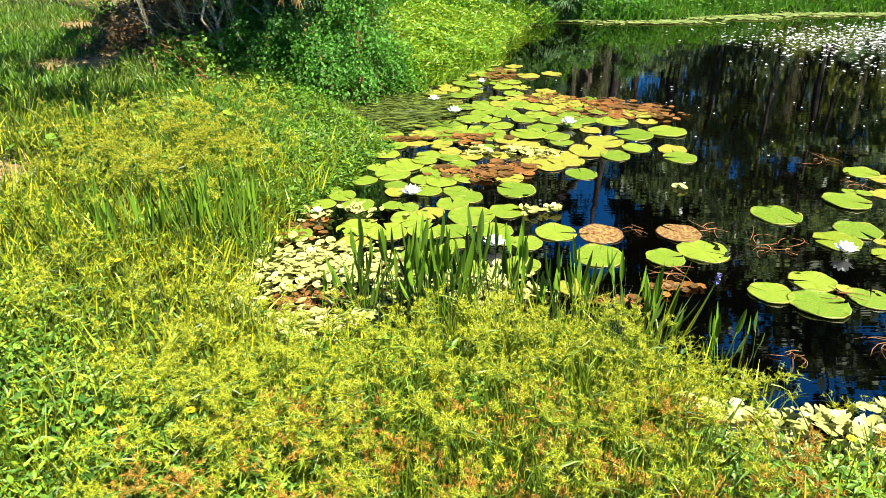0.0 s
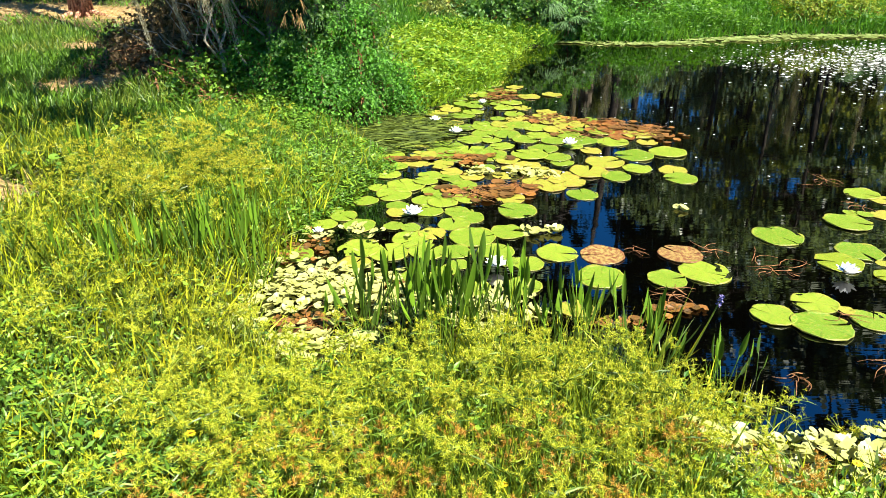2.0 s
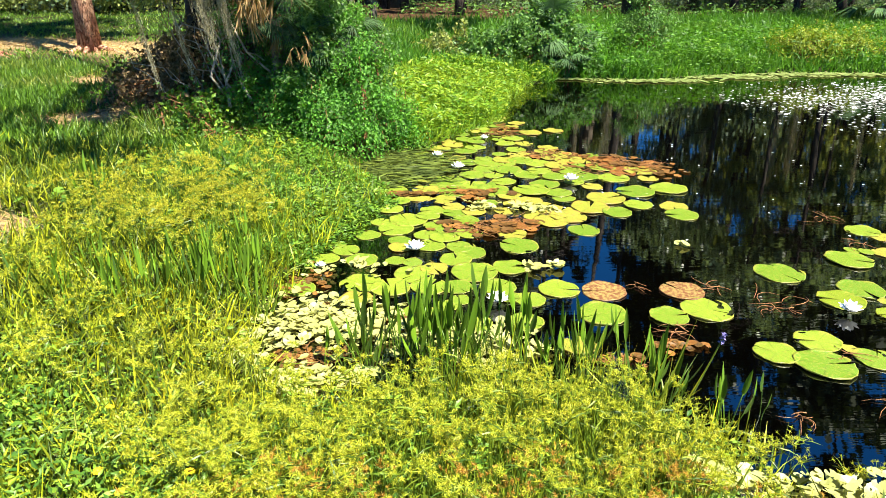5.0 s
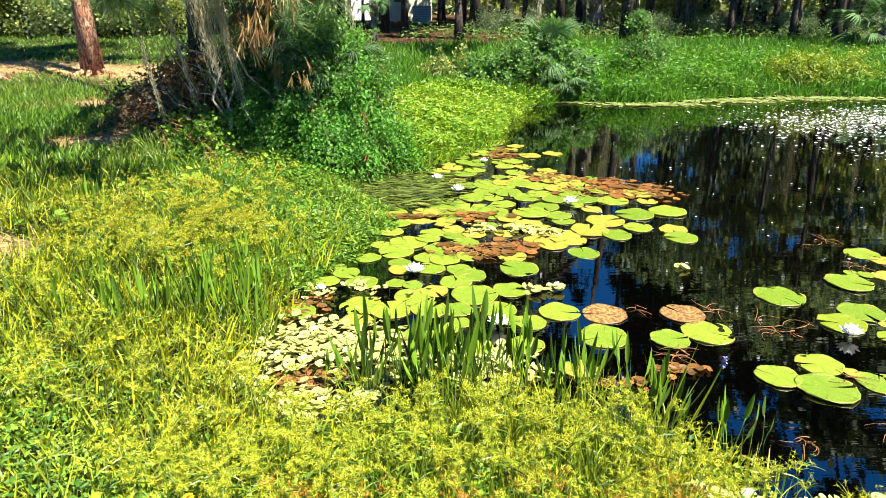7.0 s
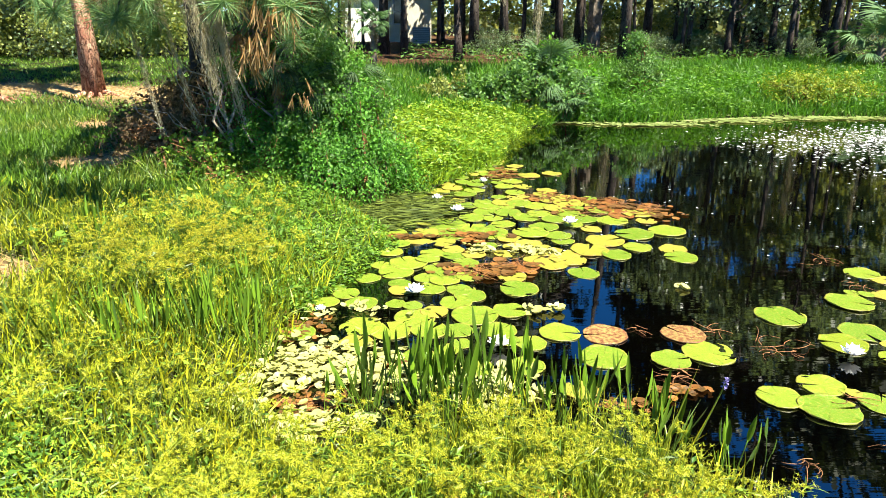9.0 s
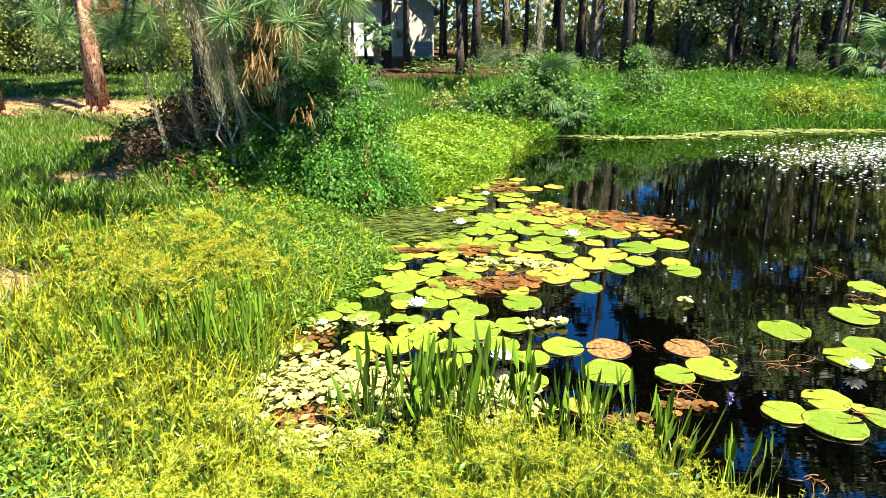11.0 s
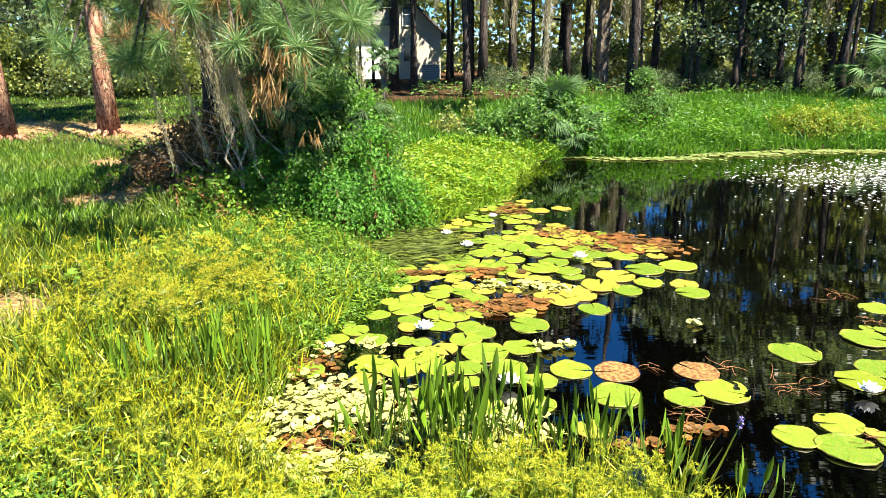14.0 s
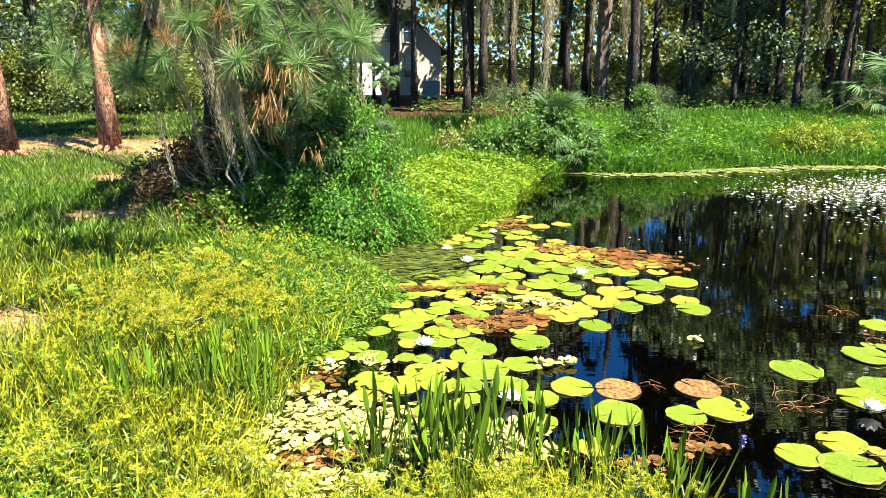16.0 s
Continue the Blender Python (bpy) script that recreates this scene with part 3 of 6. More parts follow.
sedge_field("margin_sedge", 90, (1.0, 1.95, 1.85, 2.3), lambda x, y: np.clip(blob(x, y, 1.24, 2.12, 0.09, 0.07) + blob(x, y, 1.68, 2.04, 0.12, 0.07) + 0.5 * blob(x, y, 1.02, 2.15, 0.08, 0.1), 0, 1), SEDGE_YELLOW,
            "tufts of yellow-green sedge at the edge of the water", (0.1, 0.2), 117)

# wet dark clods where the bank breaks down to the water
clods = Bag()
for i in range(130):
    px, py = rng.normal(size=2) * (0.055, 0.075) + (1.12, 1.83)
    r0 = rng.uniform(0.008, 0.02)
    z0 = max(float(land(px, py)), 0.0) + r0 * 0.3
    clods.add(*tube([(px, py, z0 - r0), (px + 0.002, py, z0 - r0 * 0.3), (px, py, z0 + r0 * 0.5), (px, py + 0.002, z0 + r0 * 0.8)], [r0 * 0.7, r0, r0 * 0.8, r0 * 0.3], 6, 0.2, i))
stuff("mud_clods", clods, MUD, "wet dark mud clods at the broken edge of the bank", "mud")

grass("shore_grass", 9000, (-2.2, 0.3, 4.0, 7.2), lambda x, y: (inland(x, y) > -0.2) * (inland(x, y) < 1.3), 0.3, (0.12, 0.26), (0.006, 0.012), LUSH_GRASS,
      "green grass blades among the shore herbs", 0.5)
grass("front_grass", 9000, (-1.0, 1.4, 1.2, 2.7), lambda x, y: (inland(x, y) > -0.35) * (x > -0.2) * (x < 0.85) * (0.3 + 0.7 * wobble(x, y, 3.0, 5.0)), 0.3, (0.18, 0.38), (0.004, 0.009), SEDGE_STEM,
      "upright green rush blades at the front of the bank", 0.22)
# straw on the dry patches
x, y = scatter(13000, -8, -2, 3.6, 13.5, lambda x, y: dryness(x, y) * (inland(x, y) > 0.2), 0.3)
d = rng.normal(size=(len(x), 3))
d[:, 2] = np.abs(d[:, 2]) * 0.35
stuff("dry_straw", Bag().add(*strips(spots(x, y), d, rng.uniform(0.06, 0.2, len(x)), rng.uniform(0.004, 0.01, len(x)), 0.15)), STRAW,
      "dry straw-coloured grass on a bare patch", "dry grass")


def yellow_flower():
    ob = thing("yellow_flower", Matrix.Identity(4), "small yellow daisy flower standing in the grass", "flower", "yellow flowers in the grass")
    part("stem", Bag().add(*tube([(0, 0, 0), (0.004, 0, 0.1), (0, 0.004, 0.2)], [0.0018, 0.0016, 0.0014], 5)).mesh("stem", SEDGE_STEM), ob)
    a = np.linspace(0, 2 * np.pi, 9, endpoint=False)
    d = np.stack([np.cos(a), np.sin(a), 0 * a + 0.25], -1)
    part("petals", Bag().add(*strips(np.zeros((9, 3)) + (0, 0.004, 0.2), d, 0.018, 0.011, 0.1, ((0, 0.5), (0.65, 1.0)), np.array([[0, 0, 1.0]]))).mesh("petals", BLOSSOM), ob)
    part("disc", Bag().add(*tube([(0, 0.004, 0.198), (0, 0.004, 0.203), (0, 0.004, 0.206)], [0.004, 0.005, 0.002], 7)).mesh("disc", STAMEN), ob)
    return ob


first = None
for fx, fy in ((-1.15, 2.0), (-0.98, 1.72), (-0.86, 1.62), (-0.82, 1.75), (-1.4, 2.85), (-0.95, 2.55), (0.2, 1.46), (0.42, 1.44), (0.58, 1.46), (1.3, 1.62), (-1.6, 3.3), (-0.75, 1.7)):
    at = pose(fx, fy, float(land(fx, fy)), rng.uniform(-12, 12), rng.uniform(-12, 12), rng.uniform(0, 360))
    if first is None:
        first = yellow_flower()
        first.matrix_basis = at
    else:
        copy_thing(first, at)


grass("emergent_grass", 620, (0.0, 1.02, 2.35, 3.0), lambda x, y: (inland(x, y) < 0.0) * (inland(x, y) > -0.75) * wobble(x, y, 5.0, 1.0) ** 2, 0.2, (0.3, 0.62), (0.004, 0.010), GREEN_GRASS, "yellow-green grass blades standing in the shallow water", 0.35)
grass("bank_fringe", 30000, (-9, 6, -4, 9), lambda x, y: (inland(x, y) > 0.0) * (~in_view(x, y, 0.2) | (y < 0.95)) * (np.hypot(x, y) > 0.35) * np.clip(1.4 - np.hypot(x + 1, y - 2) / 8, 0, 1), 0.0, (0.08, 0.26), (0.010, 0.018), GREEN_GRASS,
      "yellow-green grass of the wider bank")
# ---------------------------------------------------------------- lily pads
def pad_mesh(seed, material, notch=0.30, ruffle=0.018):
    """Round floating leaf of radius 1 with a notch towards +x, 2 cm thick at that size, slightly dished and wavy."""
    r = np.random.default_rng(seed)
    n = 30
    a = np.linspace(notch * 0.5, 2 * np.pi - notch * 0.5, n)
    rim = 1 + 0.03 * np.sin(3 * a + r.uniform(0, 6)) + 0.015 * r.normal(size=n)
    v = [(0.05, 0, 0.0)]
    for s in (0.35, 0.7, 0.94, 1.0):
        z = 0.012 * s * s + ruffle * 2 * s ** 3 * np.sin(5 * a + r.uniform(0, 6)) * (s > 0.5) + 0.012 * (s == 1.0)
        v += list(np.stack([np.cos(a) * rim * s, np.sin(a) * rim * s, z + 0 * a], -1))
    v += list(np.stack([np.cos(a) * rim * 0.99, np.sin(a) * rim * 0.99, 0 * a - 0.02], -1))
    v += [(0.05, 0, -0.03)]
    last = len(v) - 1
    quads, tris = [], []
    for j in range(n - 1):
        tris.append((0, 1 + j, 2 + j))
        for ring in range(4):
            p, q = 1 + ring * n + j, 1 + (ring + 1) * n + j
            quads.append((p, q, q + 1, p + 1))
        tris.append((last, 2 + 4 * n + j, 1 + 4 * n + j))
    return np_mesh("lily_pad", np.array(v, float), quads, tris, material, True)


PADS = {
    "g": ([pad_mesh(i, PAD_GREEN, 0.08 + 0.11 * (i % 3)) for i in range(5)], "round green water lily pad floating on the pond"),
    "y": ([pad_mesh(20 + i, PAD_YELLOW, 0.25, 0.02) for i in range(3)], "yellowing worn water lily pad floating on the pond"),
    "p": ([pad_mesh(25 + i, PAD_OLIVE, 0.22, 0.02) for i in range(2)], "olive-green water lily pad lifted a little off the water"),
    "b": ([pad_mesh(30 + i, PAD_BROWN, 0.16, 0.012) for i in range(2)], "dead tan-brown water lily pad with curled edges"),
    "o": ([pad_mesh(40 + i, PAD_ORANGE, 0.3, 0.02) for i in range(2)], "rotting orange-brown water lily pad lying in the water"),
}
placed = []


def pad(x, y, r, tone="g", turn=None, tilt=1.6):
    """One lily pad; turn: where its notch points, degrees from +x."""
    meshes, label = PADS[tone]
    i = len(placed)
    ob = new("lily_pad", meshes[i % len(meshes)])
    lift = 0.002 + 0.0014 * (i % 5)
    turn = rng.uniform(0, 360) if turn is None else turn
    ob.matrix_basis = pose(x, y, lift, rng.uniform(-tilt, tilt), rng.uniform(-tilt, tilt), turn) @ Matrix.Diagonal((r, r, r, 1))
    placed.append((x, y, r))
    return tagged(ob, label, "lily pad", "lily pads on the pond")


pad(1.10, 4.72, 0.115, "g", 90)
pad(0.59, 4.41, 0.135, "g", 150)
pad(0.49, 4.04, 0.111, "g", 20)
pad(0.39, 3.74, 0.111, "g")
pad(0.44, 3.60, 0.065, "g")
pad(0.56, 3.58, 0.094, "g", 80)
pad(0.75, 3.72, 0.122, "g", -5)
pad(1.01, 3.69, 0.130, "b")
pad(0.94, 3.40, 0.134, "g", 200)
pad(1.30, 3.37, 0.107, "g", 12)
pad(1.54, 3.46, 0.146, "g", -25)
pad(1.48, 3.70, 0.131, "b")
pad(0.74, 3.05, 0.091, "y")
pad(0.50, 3.30, 0.100, "g")
pad(0.24, 3.27, 0.087, "g")
pad(2.18, 3.96, 0.153, "g", -60)
pad(3.14, 4.72, 0.120, "g")
pad(2.85, 4.34, 0.052, "g")
pad(2.93, 4.31, 0.053, "g")
pad(2.74, 4.17, 0.149, "g", -20)
pad(3.21, 4.59, 0.089, "y")
pad(3.06, 4.29, 0.095, "y")
pad(2.56, 3.72, 0.135, "g", -80)
pad(2.36, 3.57, 0.130, "p")
pad(2.53, 3.39, 0.075, "p")
pad(2.61, 3.56, 0.042, "y")
pad(1.98, 3.10, 0.116, "g", 170)
pad(2.10, 3.02, 0.040, "y")
pad(1.71, 2.98, 0.110, "g", 140)
pad(1.90, 2.87, 0.142, "g", 5)
pad(2.18, 2.92, 0.108, "g", 60)
pad(-0.58, 4.32, 0.091, "g")
pad(-0.69, 4.17, 0.085, "g")
pad(-0.46, 4.15, 0.106, "g", -80)
pad(-0.80, 3.71, 0.113, "g")
pad(-0.43, 3.80, 0.129, "g", -10)
pad(-0.25, 3.74, 0.121, "g", 110)
pad(-0.44, 3.58, 0.100, "y")
pad(-0.24, 4.14, 0.066, "g")
pad(-0.13, 4.11, 0.066, "g")
pad(-0.11, 3.93, 0.130, "g")
pad(0.01, 4.02, 0.089, "y")
pad(-0.02, 3.75, 0.111, "g")
pad(0.15, 3.74, 0.094, "g")
pad(-0.22, 4.37, 0.084, "y")
pad(-0.02, 4.41, 0.108, "g")
pad(-0.05, 4.61, 0.088, "g", 0)
pad(0.08, 4.57, 0.108, "g")
pad(-0.23, 4.50, 0.082, "g")
pad(-0.27, 4.73, 0.131, "g")
pad(0.19, 4.39, 0.100, "g")
pad(0.25, 4.29, 0.109, "g")
pad(0.15, 4.17, 0.107, "g")
pad(0.26, 3.96, 0.148, "g")
pad(-0.08, 3.41, 0.090, "g")
pad(0.08, 3.50, 0.070, "g")
pad(0.16, 3.57, 0.065, "g")
pad(-0.65, 4.42, 0.058, "g")
pad(-0.19, 4.92, 0.144, "g")
pad(-0.04, 5.02, 0.095, "g")
pad(0.04, 4.82, 0.108, "g")
pad(0.00, 5.16, 0.102, "g")
pad(0.16, 5.10, 0.096, "g")
pad(0.32, 5.12, 0.097, "y")
pad(0.24, 4.91, 0.110, "g")
pad(0.06, 4.65, 0.113, "g")
pad(-0.12, 5.49, 0.117, "y")
pad(0.03, 5.75, 0.117, "g")
pad(0.18, 5.65, 0.139, "g")
pad(-0.06, 5.68, 0.120, "y")
pad(0.08, 5.44, 0.107, "y")
pad(0.32, 5.81, 0.143, "g")
pad(0.45, 5.85, 0.104, "g")
pad(0.50, 5.67, 0.154, "g")
pad(0.14, 5.95, 0.156, "g")
pad(0.00, 6.53, 0.109, "y")
pad(0.36, 6.17, 0.119, "g")
pad(0.51, 6.37, 0.133, "g")
pad(0.54, 6.60, 0.154, "g")
pad(0.33, 6.59, 0.121, "g")
pad(0.51, 6.75, 0.101, "g")
pad(0.33, 7.07, 0.129, "g")
pad(0.44, 7.22, 0.113, "g")
pad(0.47, 7.48, 0.099, "g")
pad(0.78, 7.40, 0.110, "g")
pad(0.23, 6.79, 0.096, "y")
pad(0.21, 7.34, 0.115, "y")
pad(-0.15, 4.97, 0.064, "g")
pad(0.16, 5.24, 0.090, "y")
pad(0.64, 5.31, 0.082, "y")
pad(-0.46, 4.61, 0.092, "g")
pad(-0.39, 4.88, 0.076, "g")
pad(1.12, 7.96, 0.137, "y")
pad(1.40, 8.06, 0.119, "y")
pad(0.86, 7.12, 0.106, "g")
pad(0.89, 6.91, 0.144, "y")
pad(1.21, 7.23, 0.108, "y")
pad(1.18, 6.84, 0.125, "y")
pad(0.86, 6.68, 0.128, "g")
pad(1.34, 6.71, 0.146, "y")
pad(1.51, 6.69, 0.128, "y")
pad(1.72, 6.71, 0.163, "o")
pad(1.78, 6.50, 0.169, "o")
pad(1.61, 6.44, 0.135, "g")
pad(1.94, 6.32, 0.159, "y")
pad(2.12, 6.59, 0.121, "o")
pad(1.00, 6.31, 0.122, "g")
pad(0.86, 6.18, 0.125, "g")
pad(1.11, 6.12, 0.113, "g")
pad(1.28, 6.31, 0.117, "g")
pad(1.37, 6.14, 0.150, "g")
pad(1.64, 6.09, 0.144, "g", -20)
pad(0.98, 5.87, 0.134, "g", -90)
pad(1.06, 5.62, 0.119, "g")
pad(0.84, 5.70, 0.160, "g")
pad(1.08, 5.48, 0.098, "g")
pad(0.63, 5.96, 0.111, "g")
pad(1.73, 5.67, 0.164, "g")
pad(2.04, 5.76, 0.161, "g")
pad(1.43, 5.47, 0.159, "y")
pad(1.66, 5.32, 0.119, "g", 190)
pad(1.93, 5.27, 0.113, "y")
pad(1.93, 5.07, 0.127, "g", 175)
pad(1.44, 5.12, 0.115, "g", 20)
pad(1.25, 5.24, 0.153, "y")
pad(0.87, 5.23, 0.135, "y")
pad(1.00, 5.15, 0.124, "y")
pad(1.04, 5.02, 0.143, "y")
pad(0.89, 4.91, 0.132, "y")
pad(0.67, 4.84, 0.126, "o")
pad(0.57, 4.64, 0.105, "y")
pad(0.78, 5.01, 0.086, "y")
pad(0.70, 6.71, 0.123, "y")
pad(1.01, 6.58, 0.126, "g")
pad(1.19, 6.50, 0.120, "y")
pad(1.26, 5.96, 0.091, "g")
pad(0.64, 5.54, 0.108, "y")
pad(0.78, 5.39, 0.115, "y")
pad(1.76, 6.24, 0.121, "o")
pad(0.71, 6.33, 0.133, "g")

FILL = np.array([(-0.95, 6.2), (-0.4, 7.1), (0.0, 7.5), (0.75, 9.4), (1.05, 8.6), (1.05, 7.3), (2.1, 6.65), (2.15, 6.2), (1.3, 5.5), (0.78, 5.3), (0.26, 4.6), (-0.5, 4.55), (-0.45, 5.6)])


def inside(px, py, poly):
    hit = False
    for (ax, ay), (bx, by) in zip(poly, np.roll(poly, -1, 0)):
        if (ay > py) != (by > py) and px < (bx - ax) * (py - ay) / (by - ay) + ax:
            hit = not hit
    return hit


tries = 0
while len(placed) < 196 and tries < 9000:
    tries += 1
    px, py, r = rng.uniform(-1.0, 2.3), rng.uniform(4.5, 9.5), rng.uniform(0.07, 0.14)
    if not inside(px, py, FILL) or inland(px, py) > -0.02:
        continue
    if all(math.hypot(px - qx, py - qy) > 0.8 * (r + qr) for qx, qy, qr in placed):
        far = px > 0.9 and py > 5.9
        tone = rng.choice(["g", "y", "o"], p=[0.5, 0.4, 0.1] if far else [0.74, 0.2, 0.06])
        pad(px, py, r, str(tone), None, 2.0)


# ---------------------------------------------------------------- water lilies
def petal_mesh(length, width):
    k = 6
    v, quads = [], []
    for i in range(k + 1):
        s = i / k
        w = width * math.sin(math.pi * min(1, 0.12 + s * 0.88)) ** 0.7 * (1 - 0.15 * s)
        x = length * s
        z = 0.25 * length * s * s
        for j, o in enumerate((-0.5, 0, 0.5)):
            v.append((x, w * o, z + abs(o) * w * 0.35))
    for i in range(k):
        for j in range(2):
            p = i * 3 + j
            quads.append((p, p + 3, p + 4, p + 1))
    n = len(v)
    v += [(x, y, z - 0.0015) for x, y, z in v]
    quads += [(a + n, d + n, c + n, b2 + n) for a, b2, c, d in quads]
    return np_mesh("petal", np.array(v), quads, None, PETAL, True)


PETAL_MESHES = [petal_mesh(0.068, 0.036), petal_mesh(0.06, 0.032), petal_mesh(0.048, 0.026)]


def water_lily(x, y, z, size, turn):
    ob = thing("water_lily", pose(x, y, z, 0, 0, turn), "white water lily flower, open, on the water among pads", "flower", "white water lilies")
    for ring, (count, lift) in enumerate(((8, 12), (7, 38), (6, 62))):
        for i in range(count):
            m = pose(0, 0, 0.004 * ring, 0, 0, 360 / count * i + 20 * ring) @ pose(0.006, 0, 0, 0, -lift, 0) @ Matrix.Scale(size, 4)
            part("petal", PETAL_MESHES[ring], ob, "", m)
    d = sphere_dirs(26, 1.6)
    part("stamens", Bag().add(*strips(np.zeros((26, 3)), d, 0.026 * size, 0.004, 0, ((0, 0.6), (0.6, 1)))).mesh("stamens", STAMEN), ob, "yellow stamens")
    return ob


for args in ((0.37, 3.50, 0.03, 1.0, 10), (1.22, 5.92, 0.03, 1.05, 50), (-0.12, 4.28, 0.03, 1.05, 80), (0.23, 6.31, 0.03, 1.0, 30), (2.30, 3.39, 0.03, 0.95, 0), (0.04, 6.80, 0.02, 0.85, 70),
             (0.56, 7.58, 0.02, 0.7, 20), (-0.70, 3.99, 0.03, 0.5, 40)):
    water_lily(*args)


# ---------------------------------------------------------------- pale floating leaves
def floating(name, centres, material, label, size=(0.018, 0.034), rise=0.03, tilt=26):
    """Small round notched leaves lying on the water or on short stalks; centres: x, y, radius x, radius y, count."""
    bag = Bag()
    a = np.linspace(0.35, 2 * np.pi - 0.35, 9)
    disc = np.concatenate([[(0, 0, 0)], np.stack([np.cos(a), np.sin(a), 0 * a + 0.2], -1)])
    fan = [(0, j, j + 1) for j in range(1, 9)]
    for cx, cy, rx, ry, count in centres:
        for _ in range(count):
            u, w = rng.normal(size=2) * 0.55
            px, py = cx + u * rx, cy + w * ry
            z = max(0.0, float(land(px, py))) + rng.uniform(min(0.008, rise * 0.5), rise)
            m = np.array(pose(px, py, z, rng.uniform(-tilt, tilt), rng.uniform(-tilt, tilt), rng.uniform(0, 360)) @ Matrix.Scale(rng.uniform(*size), 4))
            bag.add(disc @ m[:3, :3].T + m[:3, 3], None, fan)
    return stuff(name, bag, material, label, "floating plants")


floating("pale_floating_leaves", [(-0.55, 3.3, 0.36, 0.24, 290), (-0.72, 3.2, 0.3, 0.25, 140), (-0.3, 3.12, 0.2, 0.2, 80), (-0.6, 2.7, 0.32, 0.14, 130), (-0.95, 2.85, 0.12, 0.2, 50),
                                  (0.3, 3.1, 0.25, 0.15, 60), (-0.45, 4.0, 0.3, 0.1, 26), (-0.75, 3.9, 0.1, 0.1, 8)],
         PALE, "pale cream-green floating pennywort leaves crowding the shallows", (0.017, 0.031), 0.045)
floating("pale_floating_leaves", [(0.43, 5.24, 0.2, 0.12, 40), (0.8, 5.2, 0.16, 0.1, 34), (0.64, 4.02, 0.08, 0.06, 12), (0.8, 4.04, 0.06, 0.05, 8), (1.73, 4.42, 0.06, 0.05, 6)],
         PALE, "small pale leaves floating between the lily pads", (0.022, 0.04))
floating("pale_floating_leaves", [(1.42, 1.95, 0.32, 0.09, 90), (1.68, 1.88, 0.26, 0.12, 55), (1.0, 1.95, 0.14, 0.1, 40), (1.28, 1.68, 0.2, 0.08, 26), (0.98, 1.75, 0.1, 0.08, 16)],
         PALE, "pale pennywort leaves at the water's edge", (0.019, 0.032), 0.09)


# ---------------------------------------------------------------- pickerelweed
def pickerel_leaf(length, blade, width, bend):
    """Long stalk with an upright lance-shaped blade."""
    k = 6
    pts = [(bend * length * (i / k) ** 2, 0, length * i / k) for i in range(k + 1)]
    v, q, t = tube(pts, [0.0045 - 0.002 * i / k for i in range(k + 1)], 5)
    bag = Bag().add(v, q, t)
    x0, z0 = pts[-1][0], pts[-1][2]
    n, vv, quads = 7, [], []
    for i in range(n + 1):
        s = i / n
        w = width * math.sin(math.pi * (0.06 + 0.94 * s) ** 0.75) ** 0.85 * (s < 1)
        for o in (-0.5, 0, 0.5):
            vv.append((x0 + bend * blade * s * 1.3 + abs(o) * w * 0.5, w * o, z0 - 0.01 + blade * s))
    for i in range(n):
        for j in range(2):
            p = i * 3 + j
            quads.append((p, p + 1, p + 4, p + 3))
    bag.add(vv, quads)
    return bag.mesh("leaf", PICKEREL, True)


PICK = [pickerel_leaf(0.29, 0.16, 0.032, 0.10), pickerel_leaf(0.23, 0.15, 0.026, 0.2), pickerel_leaf(0.35, 0.17, 0.03, 0.05), pickerel_leaf(0.19, 0.14, 0.026, 0.25), pickerel_leaf(0.26, 0.2, 0.026, 0.12), pickerel_leaf(0.2, 0.22, 0.018, 0.2)]


def pickerelweed(x, y, scale, count, kinds):
    z = min(0.0, float(land(x, y))) if inland(x, y) < 0 else float(land(x, y))
    ob = thing("pickerelweed", pose(x, y, max(z, -0.06), 0, 0, 0), "pickerelweed plant with upright lance-shaped green leaves", "water plant", "pickerelweed in the shallows")
    for i in range(count):
        m = pose(rng.uniform(-0.03, 0.03), rng.uniform(-0.03, 0.03), 0, rng.uniform(-9, 9), rng.uniform(-9, 9), rng.uniform(0, 360)) @ Matrix.Scale(scale * rng.uniform(0.75, 1.1), 4)
        part("leaf", PICK[kinds[int(rng.integers(len(kinds)))]], ob, "", m)
    return ob


for cx, cy, rx, ry, count, sc in ((-0.02, 2.85, 0.3, 0.18, 40, 1.0), (0.38, 2.9, 0.22, 0.14, 14, 0.9), (0.75, 2.78, 0.24, 0.13, 12, 0.88), (1.02, 2.5, 0.1, 0.1, 6, 1.0),
                                  (1.17, 2.4, 0.05, 0.05, 3, 0.75), (1.38, 2.45, 0.02, 0.02, 1, 0.7), (-1.15, 3.6, 0.24, 0.3, 40, 0.78), (-1.5, 3.4, 0.22, 0.3, 14, 0.75), (-1.9, 3.3, 0.3, 0.3, 12, 0.7), (-2.3, 4.6, 0.12, 0.12, 6, 0.9), (-0.45, 2.9, 0.15, 0.2, 5, 0.75)):
    for _ in range(count):
        u, w = np.clip(rng.normal(size=2) * 0.6, -1, 1)
        pickerelweed(cx + u * rx, cy + w * ry, sc * rng.uniform(0.85, 1.15), int(rng.integers(2, 5)) + (cx < -0.9), (5, 5, 5, 4) if cx < -0.9 else (0, 1, 2, 3, 4, 5))


